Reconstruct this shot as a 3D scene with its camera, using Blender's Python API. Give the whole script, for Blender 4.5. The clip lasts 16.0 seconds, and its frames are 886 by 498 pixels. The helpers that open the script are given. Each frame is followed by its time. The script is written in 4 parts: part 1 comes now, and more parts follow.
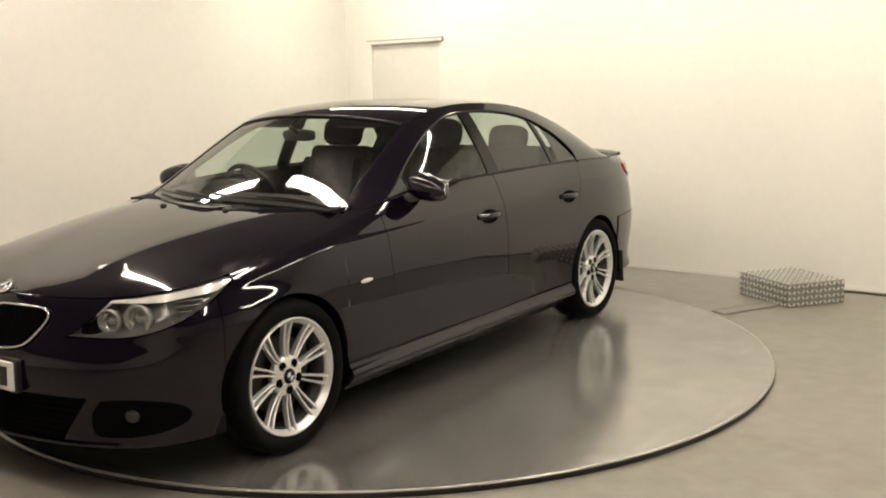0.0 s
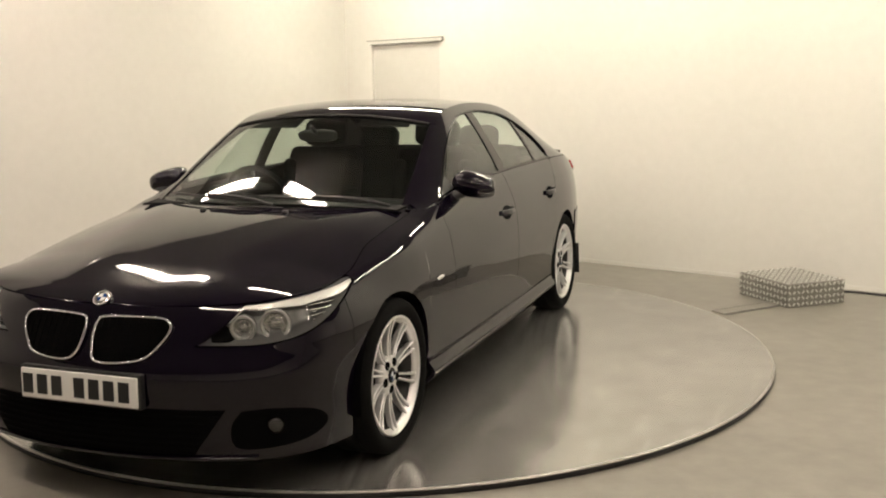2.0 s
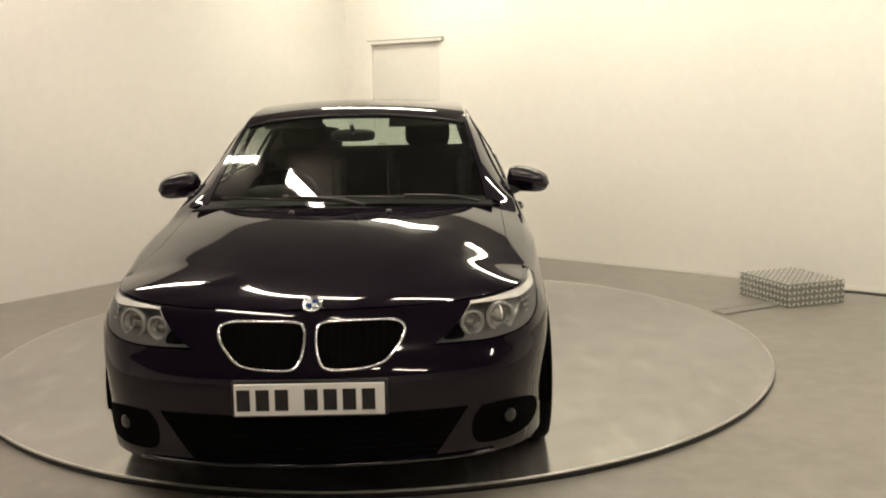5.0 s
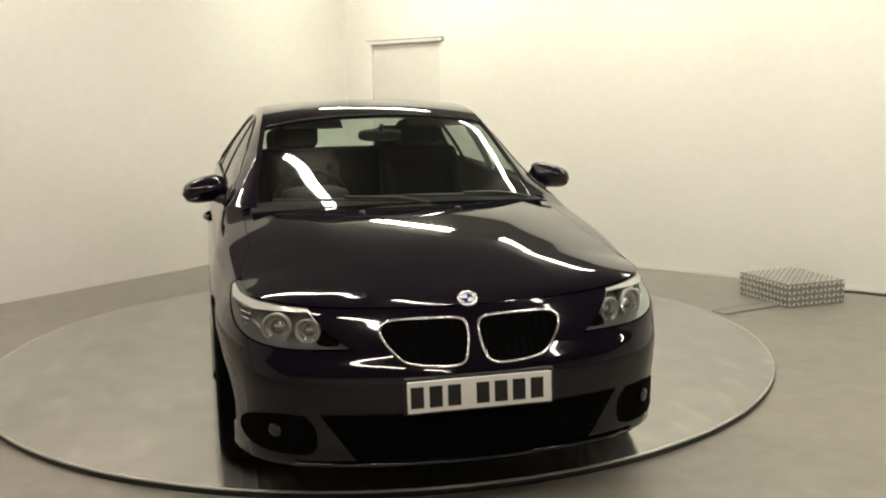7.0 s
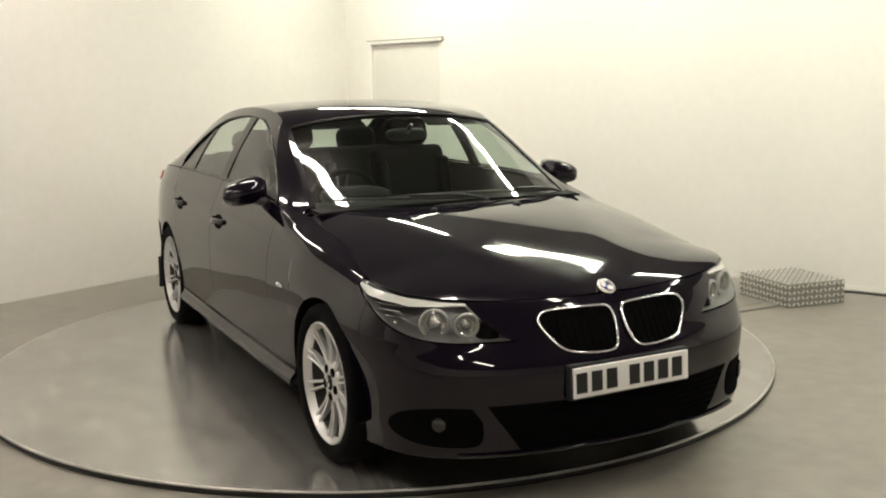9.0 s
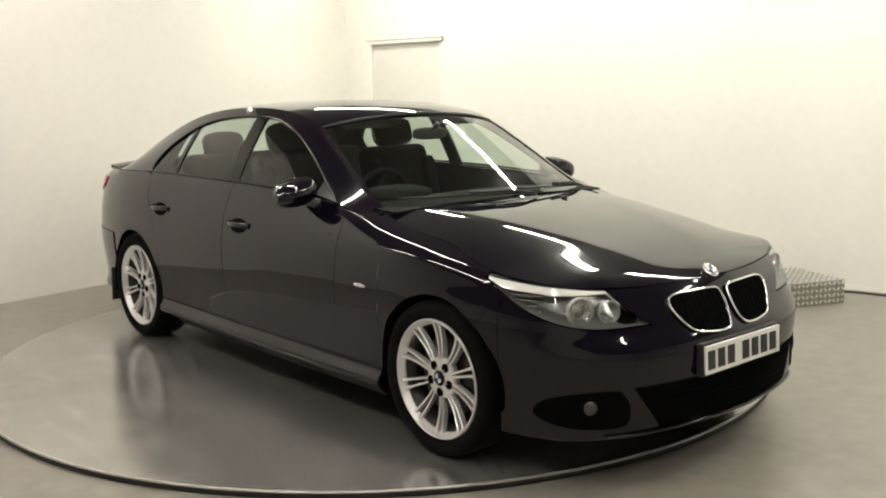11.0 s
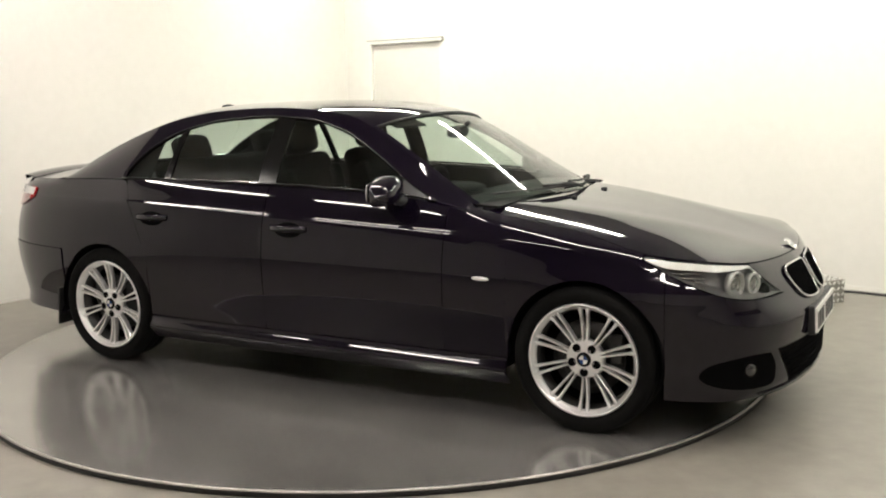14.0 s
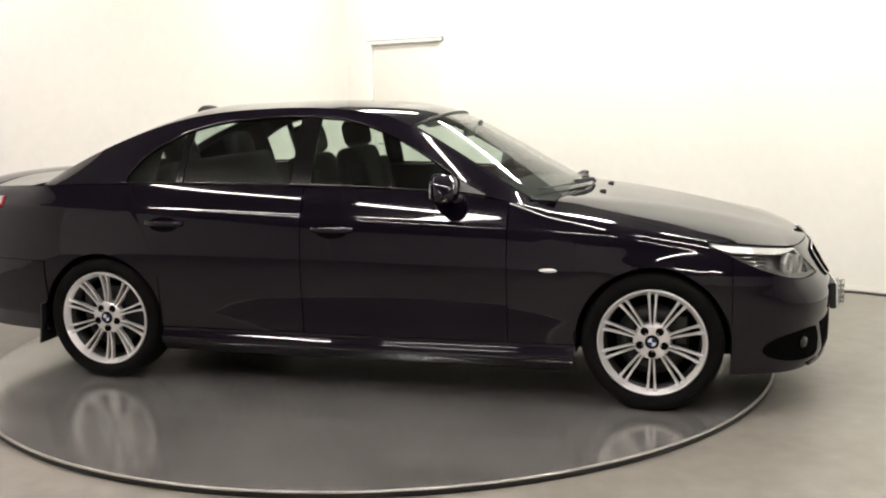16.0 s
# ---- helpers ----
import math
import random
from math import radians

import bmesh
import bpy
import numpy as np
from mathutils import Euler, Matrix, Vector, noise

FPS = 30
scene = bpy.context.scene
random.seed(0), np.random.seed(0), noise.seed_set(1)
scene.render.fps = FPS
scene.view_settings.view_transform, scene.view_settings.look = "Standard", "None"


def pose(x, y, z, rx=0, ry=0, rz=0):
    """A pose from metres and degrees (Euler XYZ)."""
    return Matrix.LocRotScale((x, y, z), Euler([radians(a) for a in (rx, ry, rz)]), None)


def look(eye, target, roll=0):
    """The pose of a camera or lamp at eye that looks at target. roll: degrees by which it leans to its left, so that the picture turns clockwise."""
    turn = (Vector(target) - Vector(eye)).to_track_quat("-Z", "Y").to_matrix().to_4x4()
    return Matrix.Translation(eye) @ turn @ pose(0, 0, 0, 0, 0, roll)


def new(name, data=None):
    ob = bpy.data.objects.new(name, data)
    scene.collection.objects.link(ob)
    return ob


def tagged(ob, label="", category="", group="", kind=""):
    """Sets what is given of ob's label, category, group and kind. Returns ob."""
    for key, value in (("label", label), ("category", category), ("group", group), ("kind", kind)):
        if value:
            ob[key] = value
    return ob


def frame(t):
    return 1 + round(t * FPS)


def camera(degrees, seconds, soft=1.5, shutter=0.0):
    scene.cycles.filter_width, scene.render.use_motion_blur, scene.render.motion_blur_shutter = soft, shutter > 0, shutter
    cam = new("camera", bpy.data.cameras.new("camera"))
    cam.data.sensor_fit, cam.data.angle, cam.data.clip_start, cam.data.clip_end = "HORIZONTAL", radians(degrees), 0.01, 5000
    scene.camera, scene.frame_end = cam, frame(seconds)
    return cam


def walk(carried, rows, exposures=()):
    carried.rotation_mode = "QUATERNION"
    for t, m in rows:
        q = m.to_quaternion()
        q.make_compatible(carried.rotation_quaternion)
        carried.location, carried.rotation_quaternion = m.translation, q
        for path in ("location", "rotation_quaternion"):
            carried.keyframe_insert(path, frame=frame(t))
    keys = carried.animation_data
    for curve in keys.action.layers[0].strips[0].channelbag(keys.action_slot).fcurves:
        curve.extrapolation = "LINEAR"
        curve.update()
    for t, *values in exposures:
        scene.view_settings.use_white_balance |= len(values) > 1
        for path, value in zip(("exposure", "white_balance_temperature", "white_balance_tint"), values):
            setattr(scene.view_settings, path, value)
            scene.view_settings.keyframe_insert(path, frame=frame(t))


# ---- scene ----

# camera: fixed on a stand, with one lens
EYE = (0.0, -5.766, 1.489)
YAW, PITCH, ROLL = radians(3.623), radians(9.120), -1.141
AIM = (EYE[0] + math.sin(YAW) * math.cos(PITCH), EYE[1] + math.cos(YAW) * math.cos(PITCH), EYE[2] - math.sin(PITCH))
cam = camera(48.44, 16.0, soft=2.0)
walk(cam, [(0, look(EYE, AIM, ROLL)), (16, look(EYE, AIM, ROLL))],
     exposures=[(0, 0.02, 6650, 12), (3.5, -0.12, 6800, 14), (7, -0.09, 6420, 8), (9, 0.0, 6250, 8), (12.5, 0.22, 6080, 9), (14.5, 0.31, 6000, 11), (16, 0.34, 5930, 13)])

# turntable and car: one steady turn
TURN0, TURN_RATE = 231.69, 6.853
CAR_X, CAR_Y = 0.172, -0.088
FLOOR_Z = -0.03
CEIL_Z = 3.0

# ---- world and lights ----
world = bpy.data.worlds.new("world")
scene.world = world
world.use_nodes = True
world.node_tree.nodes["Background"].inputs[0].default_value = (1.0, 0.93, 0.82, 1)
world.node_tree.nodes["Background"].inputs[1].default_value = 0.05
TUBE_GLOW = 66.0


# ---- materials ----
def material(name):
    m = bpy.data.materials.new(name)
    m.use_nodes = True
    return m, m.node_tree.nodes, m.node_tree.links, m.node_tree.nodes["Principled BSDF"]


def put(bsdf, **values):
    for key, value in values.items():
        bsdf.inputs[key.replace("_", " ")].default_value = value


def varied(name, dark, light, scale, rough, rough_spread=0.1, metal=0.0, bump=0.0, bump_scale=None, coarse=None, stretch=(1, 1, 1), gloss=0.5):
    """Two scales of noise in colour and roughness, and a fine relief."""
    m, n, l, b = material(name)
    tc = n.new("ShaderNodeTexCoord")
    mp = n.new("ShaderNodeMapping")
    mp.inputs["Scale"].default_value = stretch
    l.new(tc.outputs["Object"], mp.inputs[0])
    fine, big = n.new("ShaderNodeTexNoise"), n.new("ShaderNodeTexNoise")
    fine.inputs["Scale"].default_value, fine.inputs["Detail"].default_value = scale, 6
    big.inputs["Scale"].default_value, big.inputs["Detail"].default_value = coarse or scale / 12, 4
    for node in (fine, big):
        l.new(mp.outputs[0], node.inputs["Vector"])
    add = n.new("ShaderNodeMath")
    add.operation = "MULTIPLY_ADD"
    add.inputs[1].default_value = 0.5
    half = n.new("ShaderNodeMath")
    half.operation = "MULTIPLY"
    half.inputs[1].default_value = 0.5
    l.new(fine.outputs[0], add.inputs[0])
    l.new(big.outputs[0], half.inputs[0])
    l.new(half.outputs[0], add.inputs[2])
    ramp = n.new("ShaderNodeValToRGB")
    ramp.color_ramp.elements[0].position, ramp.color_ramp.elements[1].position = 0.3, 0.7
    ramp.color_ramp.elements[0].color, ramp.color_ramp.elements[1].color = (*dark, 1), (*light, 1)
    l.new(add.outputs[0], ramp.inputs[0])
    l.new(ramp.outputs[0], b.inputs["Base Color"])
    span = n.new("ShaderNodeMapRange")
    span.inputs["To Min"].default_value, span.inputs["To Max"].default_value = rough - rough_spread, rough + rough_spread
    l.new(add.outputs[0], span.inputs[0])
    l.new(span.outputs[0], b.inputs["Roughness"])
    b.inputs["Metallic"].default_value = metal
    b.inputs["Specular IOR Level"].default_value = gloss
    if bump:
        bn = n.new("ShaderNodeTexNoise")
        bn.inputs["Scale"].default_value, bn.inputs["Detail"].default_value = bump_scale or scale, 3
        l.new(mp.outputs[0], bn.inputs["Vector"])
        bp = n.new("ShaderNodeBump")
        bp.inputs["Strength"].default_value, bp.inputs["Distance"].default_value = bump, 0.01
        l.new(bn.outputs[0], bp.inputs["Height"])
        l.new(bp.outputs[0], b.inputs["Normal"])
    return m


def plain(name, colour, rough, metal=0.0, coat=0.0, gloss=0.5):
    m, n, l, b = material(name)
    b.inputs["Specular IOR Level"].default_value = gloss
    put(b, Base_Color=(*colour, 1), Roughness=rough, Metallic=metal, Coat_Weight=coat, Coat_Roughness=0.02)
    return m


def glass_like(name, tint, least=0.08, grow=0.90):
    """A thin pane: tinted clear body and a gloss that grows at a glancing angle."""
    m, n, l, b = material(name)
    n.remove(b)
    clear, gloss, mix, lw = (n.new("ShaderNodeBsdfTransparent"), n.new("ShaderNodeBsdfGlossy"), n.new("ShaderNodeMixShader"), n.new("ShaderNodeLayerWeight"))
    power, scaled = n.new("ShaderNodeMath"), n.new("ShaderNodeMath")
    power.operation, scaled.operation = "POWER", "MULTIPLY_ADD"
    power.inputs[1].default_value = 4.5
    scaled.inputs[1].default_value, scaled.inputs[2].default_value = grow, least
    clear.inputs[0].default_value = (*tint, 1)
    gloss.inputs["Roughness"].default_value = 0.02
    l.new(lw.outputs["Facing"], power.inputs[0])
    l.new(power.outputs[0], scaled.inputs[0])
    l.new(scaled.outputs[0], mix.inputs[0])
    l.new(clear.outputs[0], mix.inputs[1])
    l.new(gloss.outputs[0], mix.inputs[2])
    l.new(mix.outputs[0], n["Material Output"].inputs[0])
    return m


def glow(name, colour, strength):
    m, n, l, b = material(name)
    put(b, Base_Color=colour, Emission_Color=colour, Emission_Strength=strength)
    return m


def car_paint():
    m, n, l, b = material("black_paint")
    put(b, Base_Color=(0.0037, 0.0022, 0.0064, 1), Roughness=0.5, Specular_IOR_Level=0.0, Coat_Weight=1.0, Coat_Roughness=0.025, Coat_IOR=1.5)
    tc, nz, mr = n.new("ShaderNodeTexCoord"), n.new("ShaderNodeTexNoise"), n.new("ShaderNodeMapRange")
    nz.inputs["Scale"].default_value, nz.inputs["Detail"].default_value = 2.5, 3
    mr.inputs["To Min"].default_value, mr.inputs["To Max"].default_value = 0.018, 0.045
    l.new(tc.outputs["Object"], nz.inputs["Vector"])
    l.new(nz.outputs[0], mr.inputs[0])
    l.new(mr.outputs[0], b.inputs["Coat Roughness"])
    return m


M_PAINT = car_paint()
M_WALL = varied("wall_paint", (0.78, 0.76, 0.72), (0.83, 0.81, 0.77), 14, 0.6, 0.06, bump=0.03, bump_scale=160, coarse=0.9)
M_DOOR = varied("door_paint", (0.72, 0.70, 0.66), (0.77, 0.75, 0.71), 14, 0.5, 0.06, coarse=0.9)
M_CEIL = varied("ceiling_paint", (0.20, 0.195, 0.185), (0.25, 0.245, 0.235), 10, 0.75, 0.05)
M_FLOOR = varied("floor_paint", (0.185, 0.172, 0.148), (0.30, 0.28, 0.247), 9, 0.40, 0.10, bump=0.03, bump_scale=60, coarse=0.8)


def disc_steel():
    """Worn turntable steel: cloudy polish, fine grain and a few pale scuffs."""
    m = varied("turntable_steel", (0.30, 0.29, 0.275), (0.53, 0.515, 0.495), 5, 0.18, 0.09, metal=0.75, coarse=0.9)
    n, l, b = m.node_tree.nodes, m.node_tree.links, m.node_tree.nodes["Principled BSDF"]
    ramp = next(x for x in n if x.bl_idname == "ShaderNodeValToRGB")
    tc = n.new("ShaderNodeTexCoord")
    mp, nz, cr, mix = n.new("ShaderNodeMapping"), n.new("ShaderNodeTexNoise"), n.new("ShaderNodeValToRGB"), n.new("ShaderNodeMix")
    mp.inputs["Scale"].default_value = (1.6, 5.0, 1.0)
    mp.inputs["Rotation"].default_value = (0, 0, 0.6)
    nz.inputs["Scale"].default_value, nz.inputs["Detail"].default_value = 1.6, 5
    cr.color_ramp.elements[0].position, cr.color_ramp.elements[1].position = 0.56, 0.86
    mix.data_type = "RGBA"
    mix.inputs[7].default_value = (0.62, 0.60, 0.575, 1)
    l.new(tc.outputs["Object"], mp.inputs[0])
    l.new(mp.outputs[0], nz.inputs["Vector"])
    l.new(nz.outputs[0], cr.inputs[0])
    l.new(cr.outputs[0], mix.inputs[0])
    l.new(ramp.outputs[0], mix.inputs[6])
    l.new(mix.outputs[2], b.inputs["Base Color"])
    return m


M_DISC = disc_steel()
M_DISC_RIM = plain("turntable_rim", (0.02, 0.02, 0.02), 0.5)
M_DISC_EDGE = varied("worn_steel_edge", (0.45, 0.44, 0.42), (0.62, 0.60, 0.57), 30, 0.35, 0.1, metal=0.7)
M_GLASS = glass_like("clear_tinted_glass", (0.80, 0.88, 0.83))
M_LENS = glass_like("clear_lens", (0.92, 0.93, 0.92), 0.025, 0.5)
M_BLACK = plain("black_plastic", (0.012, 0.012, 0.012), 0.45)
M_TRIM = plain("gloss_black_trim", (0.004, 0.004, 0.004), 0.15, gloss=0.25)
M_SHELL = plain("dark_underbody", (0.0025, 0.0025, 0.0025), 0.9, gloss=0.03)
M_TYRE = varied("tyre_rubber", (0.004, 0.004, 0.004), (0.008, 0.0078, 0.0075), 60, 0.82, 0.08, gloss=0.06)
M_RIM = varied("silver_alloy", (0.68, 0.68, 0.68), (0.78, 0.78, 0.78), 14, 0.34, 0.05, metal=0.6)
M_CHROME = plain("chrome", (0.82, 0.82, 0.82), 0.08, 1.0)
# iron set darker than its own tone, for the shade behind the spokes
M_DARKMETAL = plain("shade_dark_iron", (0.035, 0.034, 0.033), 0.45, 0.7)
M_SEAT = varied("dark_leather", (0.002, 0.002, 0.002), (0.004, 0.004, 0.004), 50, 0.7, 0.06, bump=0.1, bump_scale=200, gloss=0.05)
M_DASH = varied("dark_dash", (0.003, 0.003, 0.003), (0.006, 0.006, 0.006), 120, 0.75, 0.05, gloss=0.2)
M_PLATE = plain("white_plate", (0.78, 0.78, 0.75), 0.35)
M_INK = plain("black_ink", (0.01, 0.01, 0.01), 0.4)
M_BLUE = plain("blue_enamel", (0.01, 0.04, 0.16), 0.15, coat=0.5)
M_WHITE = plain("white_enamel", (0.62, 0.62, 0.62), 0.15, coat=0.5)
M_RED = plain("red_lens", (0.45, 0.01, 0.012), 0.1, coat=1.0)
M_CLEAR = plain("silvered_lens", (0.75, 0.75, 0.74), 0.15, 0.3, coat=1.0)
M_RING = plain("pale_lamp_ring", (0.36, 0.36, 0.35), 0.25, 0.4, coat=0.5)
M_REFL = plain("headlamp_bowl", (0.48, 0.48, 0.47), 0.22, 0.8)
M_DIM = plain("headlamp_housing", (0.14, 0.14, 0.14), 0.3, 0.5)
M_TREAD = varied("aluminium_tread", (0.78, 0.78, 0.75), (0.88, 0.88, 0.85), 60, 0.30, 0.08, metal=0.6)
M_TREAD_BASE = varied("dull_tread_base", (0.27, 0.26, 0.235), (0.38, 0.37, 0.345), 40, 0.40, 0.08, metal=0.6)
M_FOG = plain("dark_fog_glass", (0.02, 0.02, 0.02), 0.1, coat=0.5)
M_BROW = plain("white_light_strip", (0.78, 0.78, 0.76), 0.3, coat=1.0)
M_METAL = varied("dull_metal", (0.30, 0.29, 0.27), (0.42, 0.41, 0.38), 30, 0.4, 0.08, metal=0.6)
M_TUBE = glow("lit_diffuser_warm", (1.0, 0.880, 0.745, 1), TUBE_GLOW * 0.94)
M_TUBE_COOL = glow("lit_diffuser_cool", (0.975, 0.940, 0.755, 1), TUBE_GLOW)
M_FITTING = plain("white_enamelled_steel", (0.75, 0.75, 0.73), 0.4)


# ---- mesh helpers ----
def part(name, bm, mat, parent=None, label="", smooth=True):
    me = bpy.data.meshes.new(name)
    if smooth:
        for f in bm.faces:
            f.smooth = True
    bm.to_mesh(me)
    bm.free()
    me.materials.append(mat)
    ob = new(name, me)
    if parent:
        ob.parent = parent
    if label:
        ob["label"] = label
    return ob


def empty(name):
    ob = new(name)
    ob.empty_display_size = 0.2
    return ob


def smoothline(xs, ys):
    """A monotone cubic through the points; returns a function."""
    xs, ys = np.array(xs, float), np.array(ys, float)
    h, d = np.diff(xs), np.diff(ys) / np.diff(xs)
    m = np.zeros(len(xs))
    m[0], m[-1] = d[0], d[-1]
    for i in range(1, len(xs) - 1):
        if d[i - 1] * d[i] > 0:
            w1, w2 = 2 * h[i] + h[i - 1], h[i] + 2 * h[i - 1]
            m[i] = (w1 + w2) / (w1 / d[i - 1] + w2 / d[i])

    def at(x):
        x = min(max(x, xs[0]), xs[-1])
        i = min(int(np.searchsorted(xs, x, side="right")) - 1, len(xs) - 2)
        t = (x - xs[i]) / h[i]
        return float((2 * t**3 - 3 * t**2 + 1) * ys[i] + (t**3 - 2 * t**2 + t) * h[i] * m[i] + (3 * t**2 - 2 * t**3) * ys[i + 1] + (t**3 - t**2) * h[i] * m[i + 1])

    return at


def spline(points, n):
    """Catmull-Rom through the points, n steps a span."""
    P = [Vector(p) for p in points]
    P = [2 * P[0] - P[1]] + P + [2 * P[-1] - P[-2]]
    out = []
    for i in range(1, len(P) - 2):
        for k in range(n):
            t = k / n
            a, b, c, d = P[i - 1], P[i], P[i + 1], P[i + 2]
            out.append(0.5 * ((2 * b) + (c - a) * t + (2 * a - 5 * b + 4 * c - d) * t**2 + (3 * b - a - 3 * c + d) * t**3))
    out.append(P[-2])
    return out


def add_grid(bm, rows, out=None, flange=0.014):
    """A sheet of quads through rows of points, facing away from the axis point out, with a turned-in edge."""
    vs = [[bm.verts.new(p) for p in row] for row in rows]
    faces = []
    for a, b in zip(vs, vs[1:]):
        for i in range(len(a) - 1):
            loop = [a[i], a[i + 1], b[i + 1], b[i]]
            if (a[i].co - a[i + 1].co).length < 1e-6 or (b[i].co - b[i + 1].co).length < 1e-6:
                loop = [v for k, v in enumerate(loop) if (v.co - loop[k - 1].co).length > 1e-6]
            if len(loop) > 2:
                faces.append(bm.faces.new(loop))
    for f in faces:
        f.normal_update()
    if out is not None:
        s = sum(f.normal.dot(f.calc_center_median() - Vector(out)) * f.calc_area() for f in faces)
        if s < 0:
            for f in faces:
                f.normal_flip()
    for row in vs:
        for v in row:
            v.normal_update()
    if flange:
        edges = [e for e in {e for f in faces for e in f.edges} if len(e.link_faces) == 1]
        normals = {v: v.normal.copy() for e in edges for v in e.verts}
        made = bmesh.ops.extrude_edge_only(bm, edges=edges)["geom"]
        fresh = [v for v in made if isinstance(v, bmesh.types.BMVert)]
        for e in edges:
            e.smooth = False
        for v in fresh:
            near = min((w for e in v.link_edges for w in (e.other_vert(v),) if w in normals), key=lambda w: (w.co - v.co).length, default=None)
            if near:
                v.co = near.co - normals[near] * flange
    return faces


def sheet(name, rows, mat, parent, label="", out=None, flange=0.014):
    bm = bmesh.new()
    add_grid(bm, rows, out, flange)
    return part(name, bm, mat, parent, label)


def add_box(bm, size, m, bevel=0.0, segments=2):
    made = bmesh.ops.create_cube(bm, size=1.0, matrix=m @ Matrix.Diagonal((*size, 1)))
    if bevel:
        edges = {e for v in made["verts"] for e in v.link_edges}
        bmesh.ops.bevel(bm, geom=list(edges), offset=bevel, segments=segments, affect="EDGES", profile=0.5)


def box(name, size, m, mat, parent=None, label="", bevel=0.0, segments=2):
    bm = bmesh.new()
    add_box(bm, size, m, bevel, segments)
    return part(name, bm, mat, parent, label, smooth=bevel > 0 and segments > 2)


def add_tube(bm, path, radius, sides=8, closed=False):
    P = [Vector(p) for p in path]
    rings = []
    for i, p in enumerate(P):
        a = P[(i - 1) % len(P)] if closed or i else p
        b = P[(i + 1) % len(P)] if closed or i < len(P) - 1 else p
        d = (b - a).normalized()
        side = d.cross(Vector((0.13, 0.21, 0.97))).normalized()
        up = side.cross(d)
        rings.append([bm.verts.new(p + radius * (math.cos(k * math.tau / sides) * side + math.sin(k * math.tau / sides) * up)) for k in range(sides)])
    pairs = list(zip(rings, rings[1:])) + ([(rings[-1], rings[0])] if closed else [])
    for a, b in pairs:
        for k in range(sides):
            bm.faces.new((a[k], a[(k + 1) % sides], b[(k + 1) % sides], b[k]))
    if not closed:
        bm.faces.new(rings[0][::-1])
        bm.faces.new(rings[-1])
    bmesh.ops.recalc_face_normals(bm, faces=bm.faces)


def tube(name, path, radius, mat, parent=None, label="", sides=8, closed=False):
    bm = bmesh.new()
    add_tube(bm, path, radius, sides, closed)
    return part(name, bm, mat, parent, label)


def add_lathe(bm, profile, steps, m=Matrix(), closed=False):
    """Turns (radius, y) pairs about the y axis."""
    rings = []
    for k in range(steps):
        a = k * math.tau / steps
        rings.append([bm.verts.new(m @ Vector((r * math.cos(a), y, r * math.sin(a)))) for r, y in profile])
    n = len(profile)
    for k in range(steps):
        a, b = rings[k], rings[(k + 1) % steps]
        for i in range(n if closed else n - 1):
            j = (i + 1) % n
            if profile[i][0] < 1e-6 and profile[j][0] < 1e-6:
                continue
            bm.faces.new((a[i], a[j], b[j], b[i]))
    bmesh.ops.remove_doubles(bm, verts=bm.verts, dist=1e-5)
    bmesh.ops.recalc_face_normals(bm, faces=bm.faces)


def lathe(name, profile, steps, mat, parent=None, label="", m=Matrix(), closed=False):
    bm = bmesh.new()
    add_lathe(bm, profile, steps, m, closed)
    return part(name, bm, mat, parent, label)


def blob(name, radii, m, mat, parent=None, label="", power=0.6, u=20, v=12):
    """A rounded box: a superellipsoid."""
    def sp(a, e):
        return math.copysign(abs(a) ** e, a)
    rows = []
    for j in range(v + 1):
        la = -math.pi / 2 + math.pi * j / v
        rows.append([m @ Vector((radii[0] * sp(math.cos(la), power) * sp(math.cos(lo), power), radii[1] * sp(math.cos(la), power) * sp(math.sin(lo), power), radii[2] * sp(math.sin(la), power)))
                     for lo in [k * math.tau / u for k in range(u + 1)]])
    bm = bmesh.new()
    for a, b in zip(rows, rows[1:]):
        for i in range(u):
            bm.faces.new([bm.verts.new(p) for p in (a[i], a[i + 1], b[i + 1], b[i])])
    bmesh.ops.remove_doubles(bm, verts=bm.verts, dist=1e-5)
    bmesh.ops.dissolve_degenerate(bm, edges=bm.edges, dist=1e-5)
    bmesh.ops.recalc_face_normals(bm, faces=bm.faces)
    return part(name, bm, mat, parent, label)


# ---- the room ----
def wall(name, a, b, thick, z0, z1, side, mat=None):
    """An upright wall whose room face runs from a to b; side +1 puts its thickness to the left of that way."""
    a, b = Vector((*a, 0)), Vector((*b, 0))
    d = (b - a)
    n = Vector((-d.y, d.x, 0)).normalized() * side
    mid = (a + b) / 2 + n * thick / 2
    m = Matrix.Translation((mid.x, mid.y, (z0 + z1) / 2)) @ Matrix.Rotation(math.atan2(d.y, d.x), 4, "Z")
    return tagged(box(name, (d.length, thick, z1 - z0), m, mat or M_WALL), "plain cream-white painted studio wall", "wall", kind="structure")


def left_y(x):
    return 1.124 * x + 4.943


def right_y(x):
    return -0.90 * x + 4.33


RIGHT_DIR = Vector((1, -0.90, 0)).normalized()


